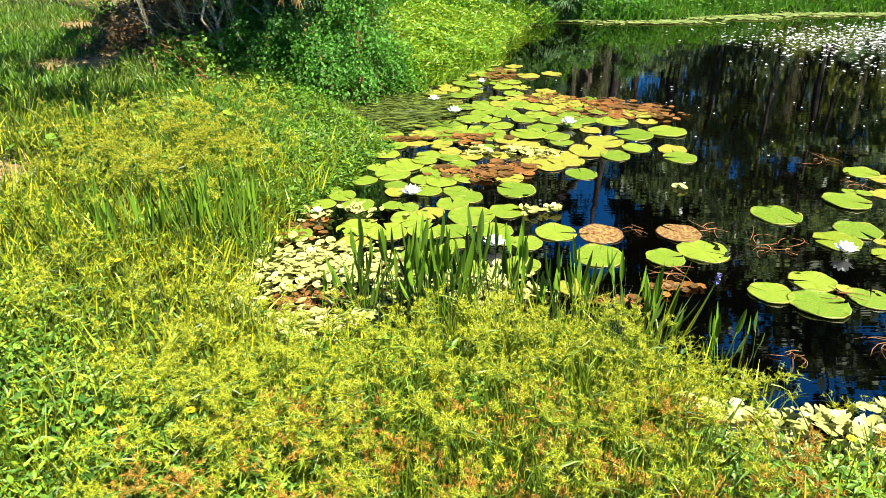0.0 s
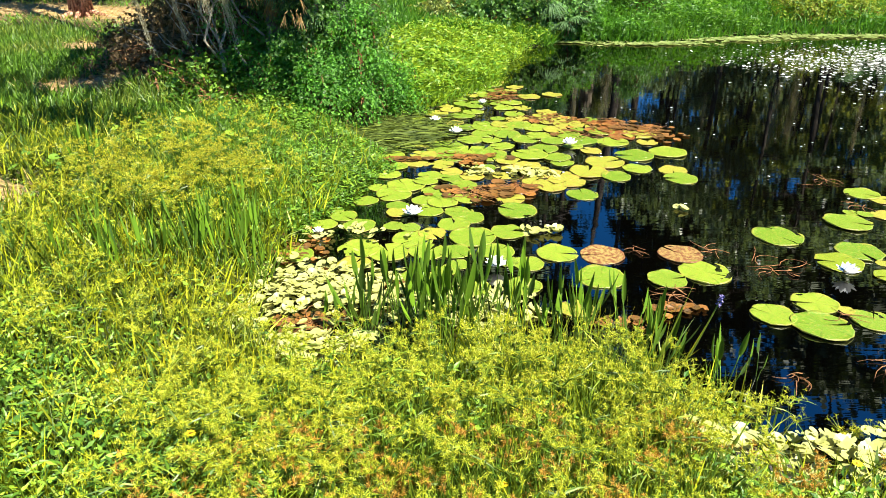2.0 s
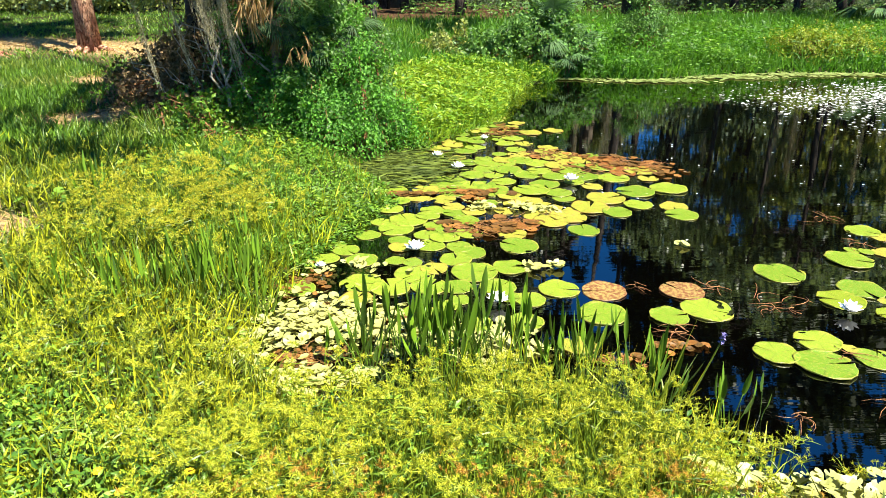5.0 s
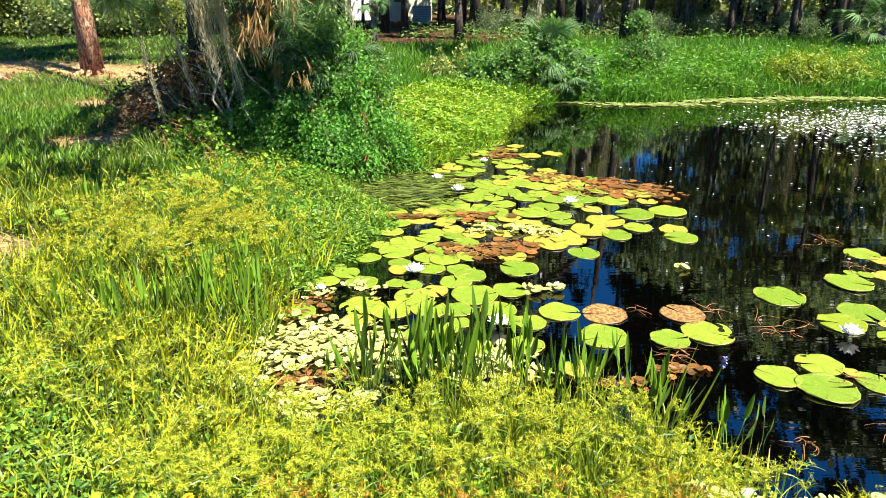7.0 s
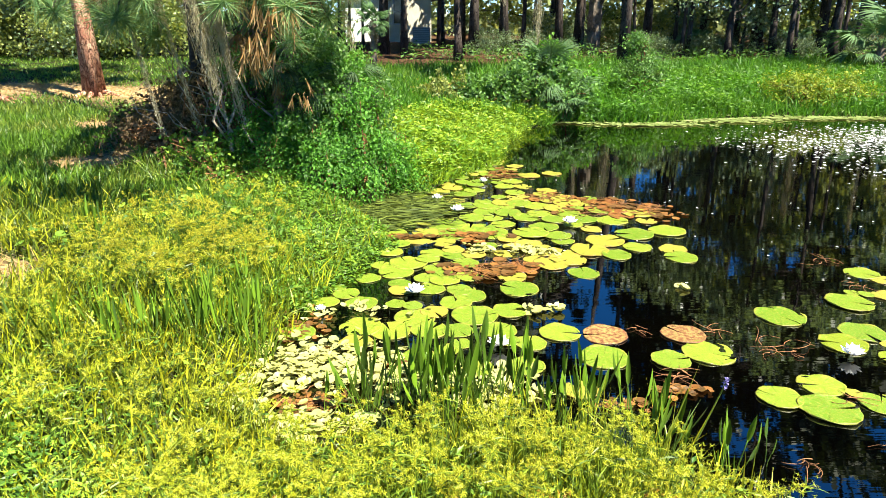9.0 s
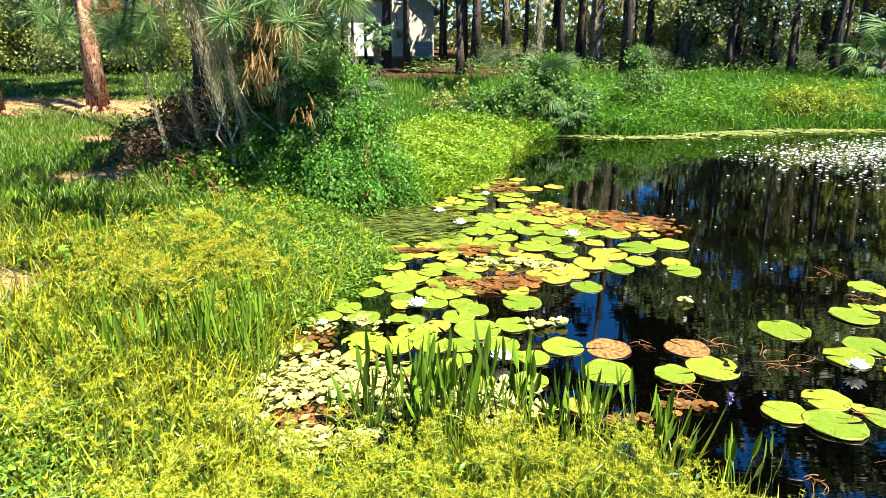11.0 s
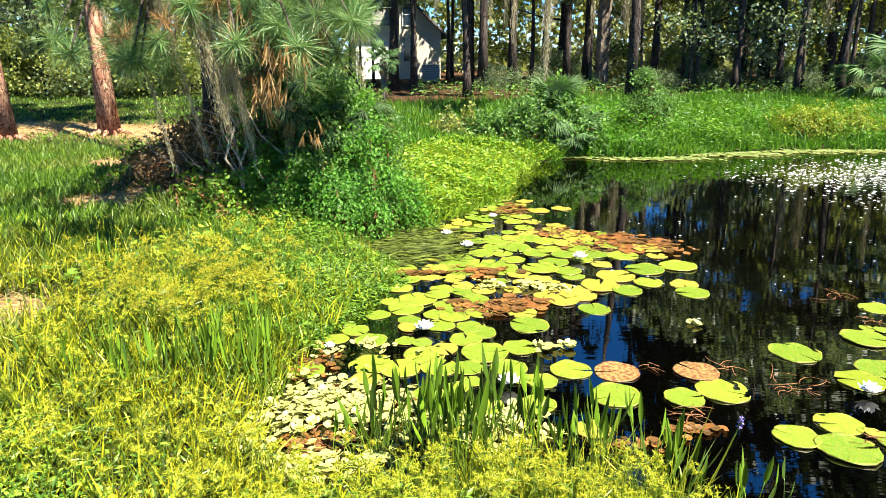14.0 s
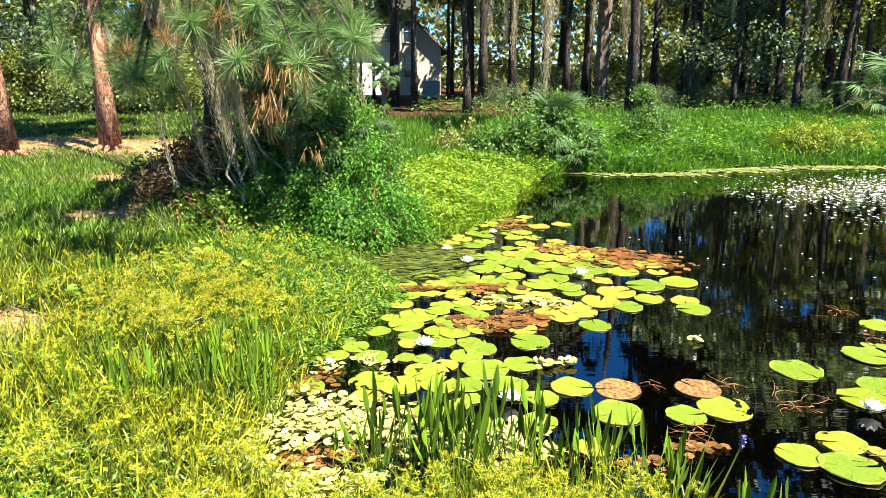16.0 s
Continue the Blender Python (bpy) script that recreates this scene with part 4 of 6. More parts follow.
spike = thing("pickerel_flower", pose(1.16, 2.62, -0.02, 4, 12, 0), "pickerelweed flower spike with small violet blossoms", "flower")
part("stalk", Bag().add(*tube([(0, 0, 0), (0.01, 0, 0.16), (0.02, 0, 0.33)], [0.005, 0.004, 0.003], 6)).mesh("stalk", SEDGE_STEM), spike)
n = 40
s = rng.random(n)
p = np.stack([0.02 + 0 * s, 0 * s, 0.31 + 0.05 * s], -1)
part("blossom", Bag().add(*strips(p, sphere_dirs(n, 0.3), 0.016, 0.009, 0, ((0, 0.4), (0.6, 1)))).mesh("blossom", VIOLET), spike, "violet blossoms")

# ---------------------------------------------------------------- drowned stalks
def dead_stalks(x, y, spread, count, label="tangle of dead brown lily stalks floating on the water"):
    ob = thing("dead_stalks", pose(x, y, 0, 0, 0, 0), label, "dead stalks", "dead stalks in the water")
    for i in range(count):
        a, L = rng.uniform(0, 2 * np.pi), rng.uniform(0.3, 1.0) * spread
        up, curl = rng.uniform(0.0, 0.14) * L, rng.uniform(-1.4, 1.4)
        ox, oy = rng.normal(size=2) * spread * 0.15
        pts = []
        for j in range(6):
            s = j / 5
            b = a + curl * s
            pts.append((ox + math.cos(b) * L * s, oy + math.sin(b) * L * s, 0.008 + up * math.sin(math.pi * s) * 0.7))
        part("stalk", Bag().add(*tube(pts, np.linspace(0.0027, 0.0012, 6), 5)).mesh("stalk", TWIG, True), ob)
    return ob


for args in ((1.87, 3.51, 0.25, 6), (2.02, 3.48, 0.2, 6), (1.67, 3.76, 0.16, 8), (1.32, 3.2, 0.2, 9), (1.59, 2.44, 0.14, 7), (2.05, 2.5, 0.2, 7), (0.31, 4.74, 0.3, 18), (0.6, 4.95, 0.25, 10), (1.5, 6.3, 0.3, 10), (1.9, 6.7, 0.35, 12), (1.1, 6.9, 0.3, 8), (3.0, 5.0, 0.3, 6),
             (1.22, 3.75, 0.12, 6), (2.95, 4.5, 0.2, 5), (0.75, 7.9, 0.35, 9), (2.1, 6.5, 0.3, 10), (2.05, 2.95, 0.15, 5), (-0.6, 2.9, 0.2, 12)):
    dead_stalks(*args)

floating("ground_pennywort", [(-2.15, 5.25, 0.35, 0.25, 50), (-1.6, 5.1, 0.3, 0.2, 26), (-2.6, 4.6, 0.3, 0.25, 22), (-1.9, 5.7, 0.4, 0.2, 20)], HERB, "round pennywort leaves in the grass of the bank", (0.025, 0.045), 0.2)

floating("drowned_leaves", [(1.75, 6.55, 0.5, 0.25, 60), (1.2, 6.9, 0.4, 0.2, 30), (0.4, 4.78, 0.32, 0.16, 50), (0.82, 7.95, 0.16, 0.3, 40), (0.3, 5.6, 0.3, 0.12, 36), (-0.25, 5.55, 0.2, 0.06, 26), (2.1, 6.3, 0.2, 0.15, 24)],
         ORANGE_LEAF, "orange-brown drowned leaf litter between the lily pads", (0.025, 0.06), 0.006, 7)
x, y = scatter(1500, -1.05, 0.25, 5.75, 7.3, lambda x, y: (inland(x, y) < 0.12) * np.clip(1.5 - np.hypot((x + 0.45) / 0.5, (y - 6.45) / 0.55), 0, 1), 0.0)
a = rng.normal(size=len(x)) * 0.5
flat = np.stack([np.cos(a) * np.sign(rng.normal(size=len(x))), np.sin(a), 0.05 + 0 * a], -1)
stuff("floating_blades", Bag().add(*strips(np.stack([x, y, np.maximum(land(x, y), 0) + rng.uniform(0.006, 0.03, len(x))], -1), flat, rng.uniform(0.1, 0.26, len(x)), rng.uniform(0.012, 0.026, len(x)), 0.0,
      ((0, 0.3), (0.45, 1.0)), np.array([[0, 0, 1.0]]) + rng.normal(size=(len(x), 3)) * 0.25)), OLIVE_BLADE, "narrow olive leaves lying flat on the water by the shore", "floating plants")
floating("pale_raft", [(0.3, 2.95, 0.25, 0.12, 60), (0.05, 3.15, 0.25, 0.12, 50)], PALE, "pale round floating leaves among the reeds", (0.018, 0.034), 0.02, 20)
floating("reed_litter", [(1.24, 3.03, 0.1, 0.05, 40), (0.95, 2.9, 0.12, 0.06, 24)], ORANGE_LEAF, "brown dead leaves afloat by the reeds", (0.012, 0.03), 0.015, 16)
floating("mud_litter", [(-0.6, 2.92, 0.22, 0.08, 80), (-0.8, 3.75, 0.2, 0.3, 60), (-0.15, 3.3, 0.12, 0.1, 20)], ORANGE_LEAF, "brown rotting leaves in the shallow margin", (0.012, 0.03), 0.01, 14)

# white specks on the open water and the pale raft at its far end
SPECK_AREAS = [(6.6, 9.9, 1.9, 1.2, 700), (7.6, 10.2, 1.2, 0.7, 1300), (8.2, 11.2, 1.6, 0.7, 900), (5.6, 10.2, 1.3, 1.1, 260), (5.6, 8.4, 1.4, 1.2, 90)]
floating("white_floating_leaves", SPECK_AREAS, SPARKLE, "small floating flowers and leaves on the far water, coloured white for their glint", (0.010, 0.025), 0.02, 16)
floating("floating_specks", [(3.2, 6.5, 2.6, 2.2, 80)], SPARKLE, "tiny pale specks drifting on the pond", (0.006, 0.012), 0.012, 6)
floating("shore_scum", [(2.2, 12.2, 0.7, 0.16, 220), (3.7, 12.0, 0.8, 0.2, 320), (5.2, 12.55, 0.9, 0.26, 420), (7.2, 12.9, 1.6, 0.26, 560)], SCUM,
         "pale floating leaves along the far shore", (0.03, 0.055), 0.012, 5)


# ---------------------------------------------------------------- the mound with its vines
def shell(n, cx, cy, rx, ry, h, seed=0.0, rag=1.0):
    """Spots on a ragged mound and their outward normals."""
    a = rng.uniform(0, 2 * np.pi, n)
    s = np.sqrt(rng.random(n))
    lump = 1 + 0.16 * np.sin(3 * a + seed) + 0.10 * np.sin(7 * a + 2 * seed)
    x, y = cx + rx * s * lump * np.cos(a), cy + ry * s * lump * np.sin(a)
    top = h * np.sqrt(np.clip(1 - s ** 2.6, 0, 1))
    z = np.maximum(land(x, y), 0) + top
    nrm = unit(np.stack([np.cos(a) * s / rx, np.sin(a) * s / ry, (1.05 - s) / h + 0 * a], -1))
    bulge = np.sin(11 * x + 2.1 * seed) * np.cos(9 * y - seed) * np.sin(10 * z + seed) + 0.6 * np.sin(23 * x + seed) * np.sin(19 * z)
    deep = rng.random(n) ** 2
    p = np.stack([x, y, z], -1) + nrm * (0.11 * rag * bulge - 0.14 * rag * deep + 0.05 * rag * rng.normal(size=n))[:, None]
    p[:, 2] = np.maximum(p[:, 2], np.maximum(land(p[:, 0], p[:, 1]), 0) + 0.01)
    return p, nrm


def vine_cover(name, lumps, size, material, label, category="vines", group="", rag=1.0, trails=0):
    """A body of tangled stems under a ragged skin of many small hanging leaves, with trailing shoots."""
    ob = thing(name, Matrix.Identity(4), label, category, group)
    skin, core = Bag(), Bag()
    for i, (cx, cy, rx, ry, h, n) in enumerate(lumps):
        p, nrm = shell(n, cx, cy, rx, ry, h, i * 1.7, rag)
        d = nrm * 0.5 + rng.normal(size=(n, 3)) * 0.7
        d[:, 2] -= 0.5
        ln = rng.uniform(*size, n)
        skin.add(*leaves(p, d, ln, ln * rng.uniform(0.45, 0.8, n), nrm + rng.normal(size=(n, 3)) * 0.5))
        for j in range(trails):
            q, qn = shell(1, cx, cy, rx, ry, h, i * 1.7, rag)
            k = 14
            u = np.linspace(0, 1, k)[:, None]
            L = rng.uniform(0.15, 0.4)
            pts = q + qn * (0.04 + 0.5 * L * u * (1 - 0.4 * u)) + np.array((0, 0, 1.0)) * (0.5 * L * u - 0.9 * L * u * u) + rng.normal(size=(k, 3)) * 0.01
            dd = rng.normal(size=(k, 3)) + qn
            l2 = rng.uniform(*size, k)
            skin.add(*leaves(pts, dd, l2, l2 * 0.6, rng.normal(size=(k, 3)) * 0.5 + (0, 0, 1)))
            core.add(*tube(pts[::4], [0.004, 0.003, 0.003, 0.002], 4))
        k = 60
        q, qn = shell(k, cx, cy, rx * 0.9, ry * 0.9, h * 0.9, i * 1.7)
        for j in range(k):
            b0 = (cx + rng.normal() * rx * 0.3, cy + rng.normal() * ry * 0.3)
            start = np.array((*b0, float(land(*b0))))
            mid = (start + q[j]) / 2 + (0, 0, h * 0.3)
            core.add(*tube([start, mid, q[j]], [0.012, 0.009, 0.004], 5))
    tagged(part("stem_tangle", core.mesh("stem_tangle", TWIG), ob, "tangled brown stems"), kind="stuff")
    part("foliage", skin.mesh("foliage", material), ob)
    return ob


vine_cover("vine_thicket", [(-1.02, 6.95, 0.64, 0.56, 0.62, 17000), (-0.62, 7.25, 0.45, 0.42, 0.4, 8000), (-1.5, 6.95, 0.5, 0.45, 0.5, 8000), (-0.80, 7.0, 0.36, 0.4, 1.2, 9000)],
           (0.022, 0.045), VINE, "dense green leafy vines smothering a mound at the water's edge", trails=26)
vine_cover("dark_vines", [(-1.15, 7.12, 0.6, 0.5, 1.3, 14000), (-1.7, 7.35, 0.55, 0.45, 1.05, 8000), (-0.74, 7.3, 0.36, 0.35, 1.1, 3500)],
           (0.026, 0.052), DARK_VINE, "dark ragged vines climbing round the palms", rag=1.5, trails=24)
vine_cover("brown_thicket", [(-3.1, 8.35, 0.7, 0.5, 0.45, 4500), (-2.45, 8.3, 0.75, 0.5, 0.75, 6500), (-2.5, 7.7, 0.9, 0.6, 0.35, 3500), (-2.0, 7.5, 0.6, 0.4, 0.5, 2500), (-3.0, 8.0, 0.8, 0.5, 0.2, 1800), (-2.35, 7.15, 0.5, 0.35, 0.15, 1300)], (0.03, 0.07), BROWN_LEAF, "dead brown undergrowth on the shaded mound", rag=1.6, trails=14)
vine_cover("low_bush", [(-2.3, 6.75, 0.4, 0.3, 0.22, 900), (-2.0, 6.5, 0.35, 0.3, 0.16, 700)], (0.035, 0.07), SHORE_HERB, "low yellow-green weeds in front of the mound", "bush", rag=1.6, trails=16)


# ---------------------------------------------------------------- palmettos and palms
def welded(me):
    bm = bmesh.new()
    bm.from_mesh(me)
    bmesh.ops.remove_doubles(bm, verts=bm.verts, dist=0.0004)
    bm.to_mesh(me)
    bm.free()
    return me


def fan_frond(length, spread, leaflets, width, droop, seed, material, name="frond"):
    """A palm fan: stalk along +x and a half-round of folded leaflets."""
    r = np.random.default_rng(seed)
    pts = [(length * s, 0, -droop * length * s * s * 0.5) for s in np.linspace(0, 1, 5)]
    bag = Bag().add(*tube(pts, np.linspace(0.012, 0.007, 5), 6))
    hub = np.array(pts[-1])
    a = np.linspace(-spread, spread, leaflets) + r.normal(size=leaflets) * 0.03
    d = np.stack([np.cos(a), np.sin(a), 0.1 * np.cos(a * 2) + r.normal(size=leaflets) * 0.06], -1)
    ln = width * (0.65 + 0.35 * np.cos(a * 0.7)) * r.uniform(0.9, 1.05, leaflets)
    bag.add(*strips(np.repeat(hub[None], leaflets, 0), d, ln, 0.045 * width / 0.6, 0.35 + droop * 0.6, ((0.0, 0.0), (0.35, 1.0), (0.7, 0.7)), np.array([[0, 0, 1.0]]) + r.normal(size=(leaflets, 3)) * 0.25))
    return welded(bag.mesh(name, material))


FRONDS = [fan_frond(0.5, 1.9, 26, 0.5, 0.3, 1, PALMETTO), fan_frond(0.6, 1.7, 24, 0.55, 0.6, 2, PALMETTO), fan_frond(0.4, 2.1, 28, 0.45, 0.15, 3, PALMETTO)]
DEAD_FRONDS = [fan_frond(0.5, 1.0, 16, 0.55, 1.1, 4, TAN_FROND, "dead_frond"), fan_frond(0.4, 0.7, 14, 0.55, 1.6, 5, TAN_FROND, "dead_frond")]


DROOPING = [fan_frond(0.35, 1.5, 24, 0.6, 1.3, 6, PALMETTO), fan_frond(0.3, 1.2, 20, 0.65, 1.7, 7, PALMETTO), fan_frond(0.4, 1.7, 26, 0.55, 1.0, 8, PALMETTO)]


def palm(name, x, y, z, trunk_h, radius, count, dead, scale, label, group="", trunk_r=0.09, lean=(0, 0), up=(5, 75), fronds=FRONDS):
    ob = thing(name, pose(x, y, z, 0, 0, 0), label, "palm", group)
    top = np.array((lean[0], lean[1], trunk_h))
    if trunk_h > 0.05:
        pts = [top * s for s in np.linspace(0, 1, 7)]
        part("trunk", Bag().add(*tube(pts, np.linspace(trunk_r * 1.15, trunk_r, 7), 12, 0.06, int(x * 10) % 50)).mesh("trunk", PALM_BARK), ob)
        k = int(26 * trunk_h / max(trunk_r * 6, 0.3))
        s = rng.random(k)
        a = rng.uniform(0, 2 * np.pi, k)
        base = top * s[:, None] + np.stack([np.cos(a), np.sin(a), 0 * a], -1) * trunk_r * 0.9
        boots = Bag().add(*strips(base, np.stack([np.cos(a), np.sin(a), 1.2 + 0 * a], -1), trunk_r * 2.0, trunk_r * 0.7, 0, ((0, 1), (0.5, 0.6)), np.stack([np.cos(a), np.sin(a), 0 * a], -1)))
        tagged(part("leaf_base", boots.mesh("leaf_base", PALM_BARK), ob, "old split leaf bases"), kind="stuff")
    for i in range(count):
        m = Matrix.Translation(top) @ pose(0, 0, 0, 0, 0, 360 * i / count * 2.62 + rng.uniform(-10, 10)) @ pose(0, 0, 0, rng.uniform(-20, 20), -rng.uniform(*up), 0) @ Matrix.Scale(scale * rng.uniform(0.8, 1.1), 4)
        part("frond", fronds[i % 3], ob, "", m)
    for i in range(dead):
        m = Matrix.Translation(top) @ pose(0, 0, 0, 0, 0, rng.uniform(0, 360)) @ pose(0, 0, 0, rng.uniform(-20, 20), rng.uniform(25, 65), 0) @ Matrix.Scale(scale * rng.uniform(0.7, 1.0), 4)
        part("dead_frond", DEAD_FRONDS[i % 2], ob, "dead brown drooping frond", m)
    return ob


def on_land(x, y):
    return float(max(land(x, y), 0))


palm("cabbage_palm", -1.4, 7.15, on_land(-1.4, 7.15), 1.3, 0.1, 13, 6, 0.55, "young cabbage palm rising from vines, with dead hanging fronds", trunk_r=0.1, up=(32, 82))
palm("cabbage_palm", -1.85, 7.35, on_land(-1.85, 7.35), 1.35, 0.1, 12, 7, 0.55, "young cabbage palm with brown dead fronds around its trunk", trunk_r=0.1, up=(32, 82))
palm("palmetto", -1.1, 6.95, on_land(-1.1, 6.95) + 0.3, 0.62, 0.06, 20, 2, 0.33, "palmetto with drooping fan leaves half buried in vines", trunk_r=0.05, up=(-25, 60), fronds=DROOPING)
palm("palmetto", -1.5, 6.9, on_land(-1.5, 6.9) + 0.2, 0.8, 0.06, 18, 3, 0.33, "palmetto with hanging leaves and orange dead fronds", trunk_r=0.05, up=(-25, 60), fronds=DROOPING)
palm("palmetto", -0.8, 7.1, on_land(-0.8, 7.1) + 0.3, 0.8, 0.06, 16, 2, 0.33, "palmetto climbing out of the vines at the water's edge", trunk_r=0.05, up=(-25, 60), fronds=DROOPING)

# dead fronds and bare pale stems in the mound
bare = thing("dead_shrub", pose(-2.0, 6.85, on_land(-2.0, 6.85)), "leaning bare pale stems of a dead shrub in the mound", "dead shrub")
for i in range(26):
    x0, h, run = rng.uniform(-0.55, 0.45), rng.uniform(0.3, 1.25), np.clip(rng.normal() * 0.35 - 0.12, -0.6, 0.4)
    q = [np.array((x0 + run * u ** 0.8 + rng.normal() * 0.07, rng.normal() * 0.14 + 0.2, h * u ** rng.uniform(0.6, 1.5) + rng.normal() * 0.04)) for u in (0, 0.25, 0.5, 0.75, 1.0)]
    q[0][2] = 0.0
    part("stem", Bag().add(*tube(q, [0.008, 0.007, 0.006, 0.004, 0.002], 6, 0.05, i)).mesh("stem", TWIG if i % 3 == 0 else PALE_WOOD, True), bare)


def dead_skirt_mesh(seed):
    """One withered frond: a bundle of narrow leaflets hanging from a short stalk."""
    r = np.random.default_rng(seed)
    n = 12
    d = np.stack([r.normal(size=n) * 0.14, r.normal(size=n) * 0.14, -np.ones(n)], -1)
    bag = Bag().add(*strips(np.zeros((n, 3)), d, r.uniform(0.5, 1.0, n), 0.05, 0.0, ((0, 0.0), (0.3, 1.0), (0.7, 0.7)), None, r.normal(size=(n, 3)) * (0.18, 0.18, 0.05)))
    bag.add(*tube([(0, 0.25, 0.12), (0, 0.1, 0.06), (0, 0, 0)], [0.02, 0.018, 0.015], 6))
    return welded(bag.mesh("dead_frond", TAN_FROND))


SKIRTS = [dead_skirt_mesh(i) for i in range(4)]


def hanging_fronds(x, y, z, count, size, spread, label):
    """A skirt of dead fronds left hanging from the mound's palms."""
    ob = thing("dead_frond_skirt", pose(x, y, z), label, "dead fronds", "dead fronds in the mound")
    for i in range(count):
        m = pose(rng.normal() * spread, rng.normal() * 0.05, rng.normal() * spread, rng.uniform(-15, 15), rng.uniform(-25, 25), rng.uniform(-60, 60)) @ Matrix.Scale(size * rng.uniform(0.7, 1.2), 4)
        part("dead_frond", SKIRTS[i % 4], ob, "", m)
    return ob


hanging_fronds(-1.33, 6.30, 1.78, 14, 0.27, 0.12, "tan dead palm leaves hanging under the green crown")
hanging_fronds(-1.58, 6.30, 1.51, 11, 0.28, 0.08, "orange-brown dead palm leaves hanging in the mound")
hanging_fronds(-1.16, 6.25, 1.10, 6, 0.15, 0.06, "small bunch of tan dead palm leaves over the vines")
hanging_fronds(-1.78, 6.40, 2.07, 12, 0.3, 0.1, "brown dead palm leaves hanging beside the moss")
limbs = thing("bare_limbs", pose(-1.85, 6.7, on_land(-1.85, 6.7)), "crooked pale bare limbs of a dead tree leaning over the mound", "dead tree")
for i in range(6):
    x0, lean, h = rng.uniform(-0.25, 0.3), rng.uniform(0.05, 0.85), rng.uniform(0.6, 1.3)
    q = [np.array((x0 - lean * u ** 1.4 + rng.normal() * 0.06, 0.5 * u + rng.normal() * 0.08, 0.3 + h * u + rng.normal() * 0.04)) for u in (0, 0.2, 0.4, 0.6, 0.8, 1.0)]
    limb = part("limb", Bag().add(*tube(q, [0.013, 0.012, 0.01, 0.009, 0.006, 0.003], 7, 0.08, i)).mesh("limb", PALE_WOOD, True), limbs)
    for j in (2, 3, 4):
        e = q[j] + (rng.normal() * 0.16, rng.normal() * 0.1, rng.uniform(-0.2, 0.22))
        part("twig", Bag().add(*tube([q[j], (q[j] + e) / 2 + (0, 0, 0.02), e], [0.007, 0.005, 0.002], 5)).mesh("twig", PALE_WOOD, True), limb)

# far palmetto clump in its vines
for px, py, h, k, dd, sc in ((2.35, 12.55, 0.3, 20, 6, 0.62), (1.8, 12.6, 0.3, 18, 5, 0.6), (2.05, 12.75, 0.75, 24, 2, 0.66), (1.3, 12.8, 0.2, 14, 3, 0.55)):
    palm("palmetto", px, py, on_land(px, py), h, 0.1, k, dd, sc, "palmetto bush on the far bank with drooping dead fronds", "palmettos on the far bank", trunk_r=0.07, up=(-10, 80))
vine_cover("bank_bush", [(1.1, 12.65, 0.7, 0.45, 0.5, 4000), (1.85, 12.6, 0.75, 0.45, 0.85, 5500), (2.4, 12.6, 0.5, 0.4, 0.65, 2500)], (0.05, 0.1), DARK_VINE, "dark green vine-covered bush on the far bank", "bush", rag=1.8, trails=24)
vine_cover("bank_vines", [(2.15, 12.95, 0.4, 0.35, 1.15, 1100), (2.6, 12.8, 0.35, 0.3, 0.7, 800)], (0.05, 0.1), VINE, "bright green vines topping the palmetto bush", "vines", rag=1.6, trails=20)
vine_cover("vine_stump", [(4.2, 14.4, 0.55, 0.45, 0.75, 6500), (4.15, 14.5, 0.26, 0.22, 1.25, 4000)], (0.03, 0.06), DARK_VINE, "emerald green vines over a stump on the far bank", "bush", rag=1.6, trails=16)
vine_cover("yellow_bush", [(7.2, 13.9, 0.7, 0.45, 0.5, 6000), (8.0, 14.0, 0.7, 0.45, 0.45, 5400)], (0.03, 0.06), GOLD_BUSH, "yellow-green bush on the far shore", "bush", rag=1.8, trails=30)
vine_cover("yellow_bush", [(0.4, 13.2, 0.55, 0.5, 0.4, 1800)], (0.05, 0.1), BRIGHT_LEAF, "yellow-green bush beside the palmetto", "bush", rag=1.8, trails=20)


# ---------------------------------------------------------------- far bank grass
def far_weight(x, y):
    d = inland(x, y)
    return (d > -0.1) * (y > 7.0) * (y < 24) * in_view(x, y, 1.5) * (litterness(x, y) < 0.5) * (dryness(x, y) < 0.5)


grass("bank_grass", 52000, (-1.5, 15, 11.8, 22), lambda x, y: far_weight(x, y) * (inland(x, y) < 9.5), 0.8, (0.15, 0.42), (0.012, 0.026), FAR_BANK, "tall bright green grass on the far bank", 0.4)
grass("sunlit_grass", 30000, (-1.4, 1.8, 7.2, 17), lambda x, y: far_weight(x, y) * np.clip(1.4 - np.abs(x - 0.1 - 0.05 * (y - 10)) / 1.3, 0, 1), 0.5, (0.08, 0.26), (0.008, 0.018), YELLOW_BANK,
      "sunlit yellow-green grass beside the pond", 0.5)
grass("lawn_grass", 26000, (-14, -0.8, 8.5, 22), lambda x, y: far_weight(x, y), 0.5, (0.06, 0.16), (0.01, 0.022), LUSH_GRASS, "mown green lawn under the trees", 0.5)
herb_field("bank_weeds", 11000, (-0.8, 2.2, 7.3, 13), lambda x, y: far_weight(x, y) * (inland(x, y) < 1.6), 0.3, (0.05, 0.1), 0.22, YELLOW_BANK, "bright leafy weeds along the far shore")


herb_field("lush_weeds", 12000, (1.6, 12, 12, 17), lambda x, y: far_weight(x, y) * (inland(x, y) < 3.5) * wobble(x, y, 1.5, 2.0), 0.3, (0.06, 0.13), 0.4, FAR_BANK, "broad-leaved green weeds on the far bank")


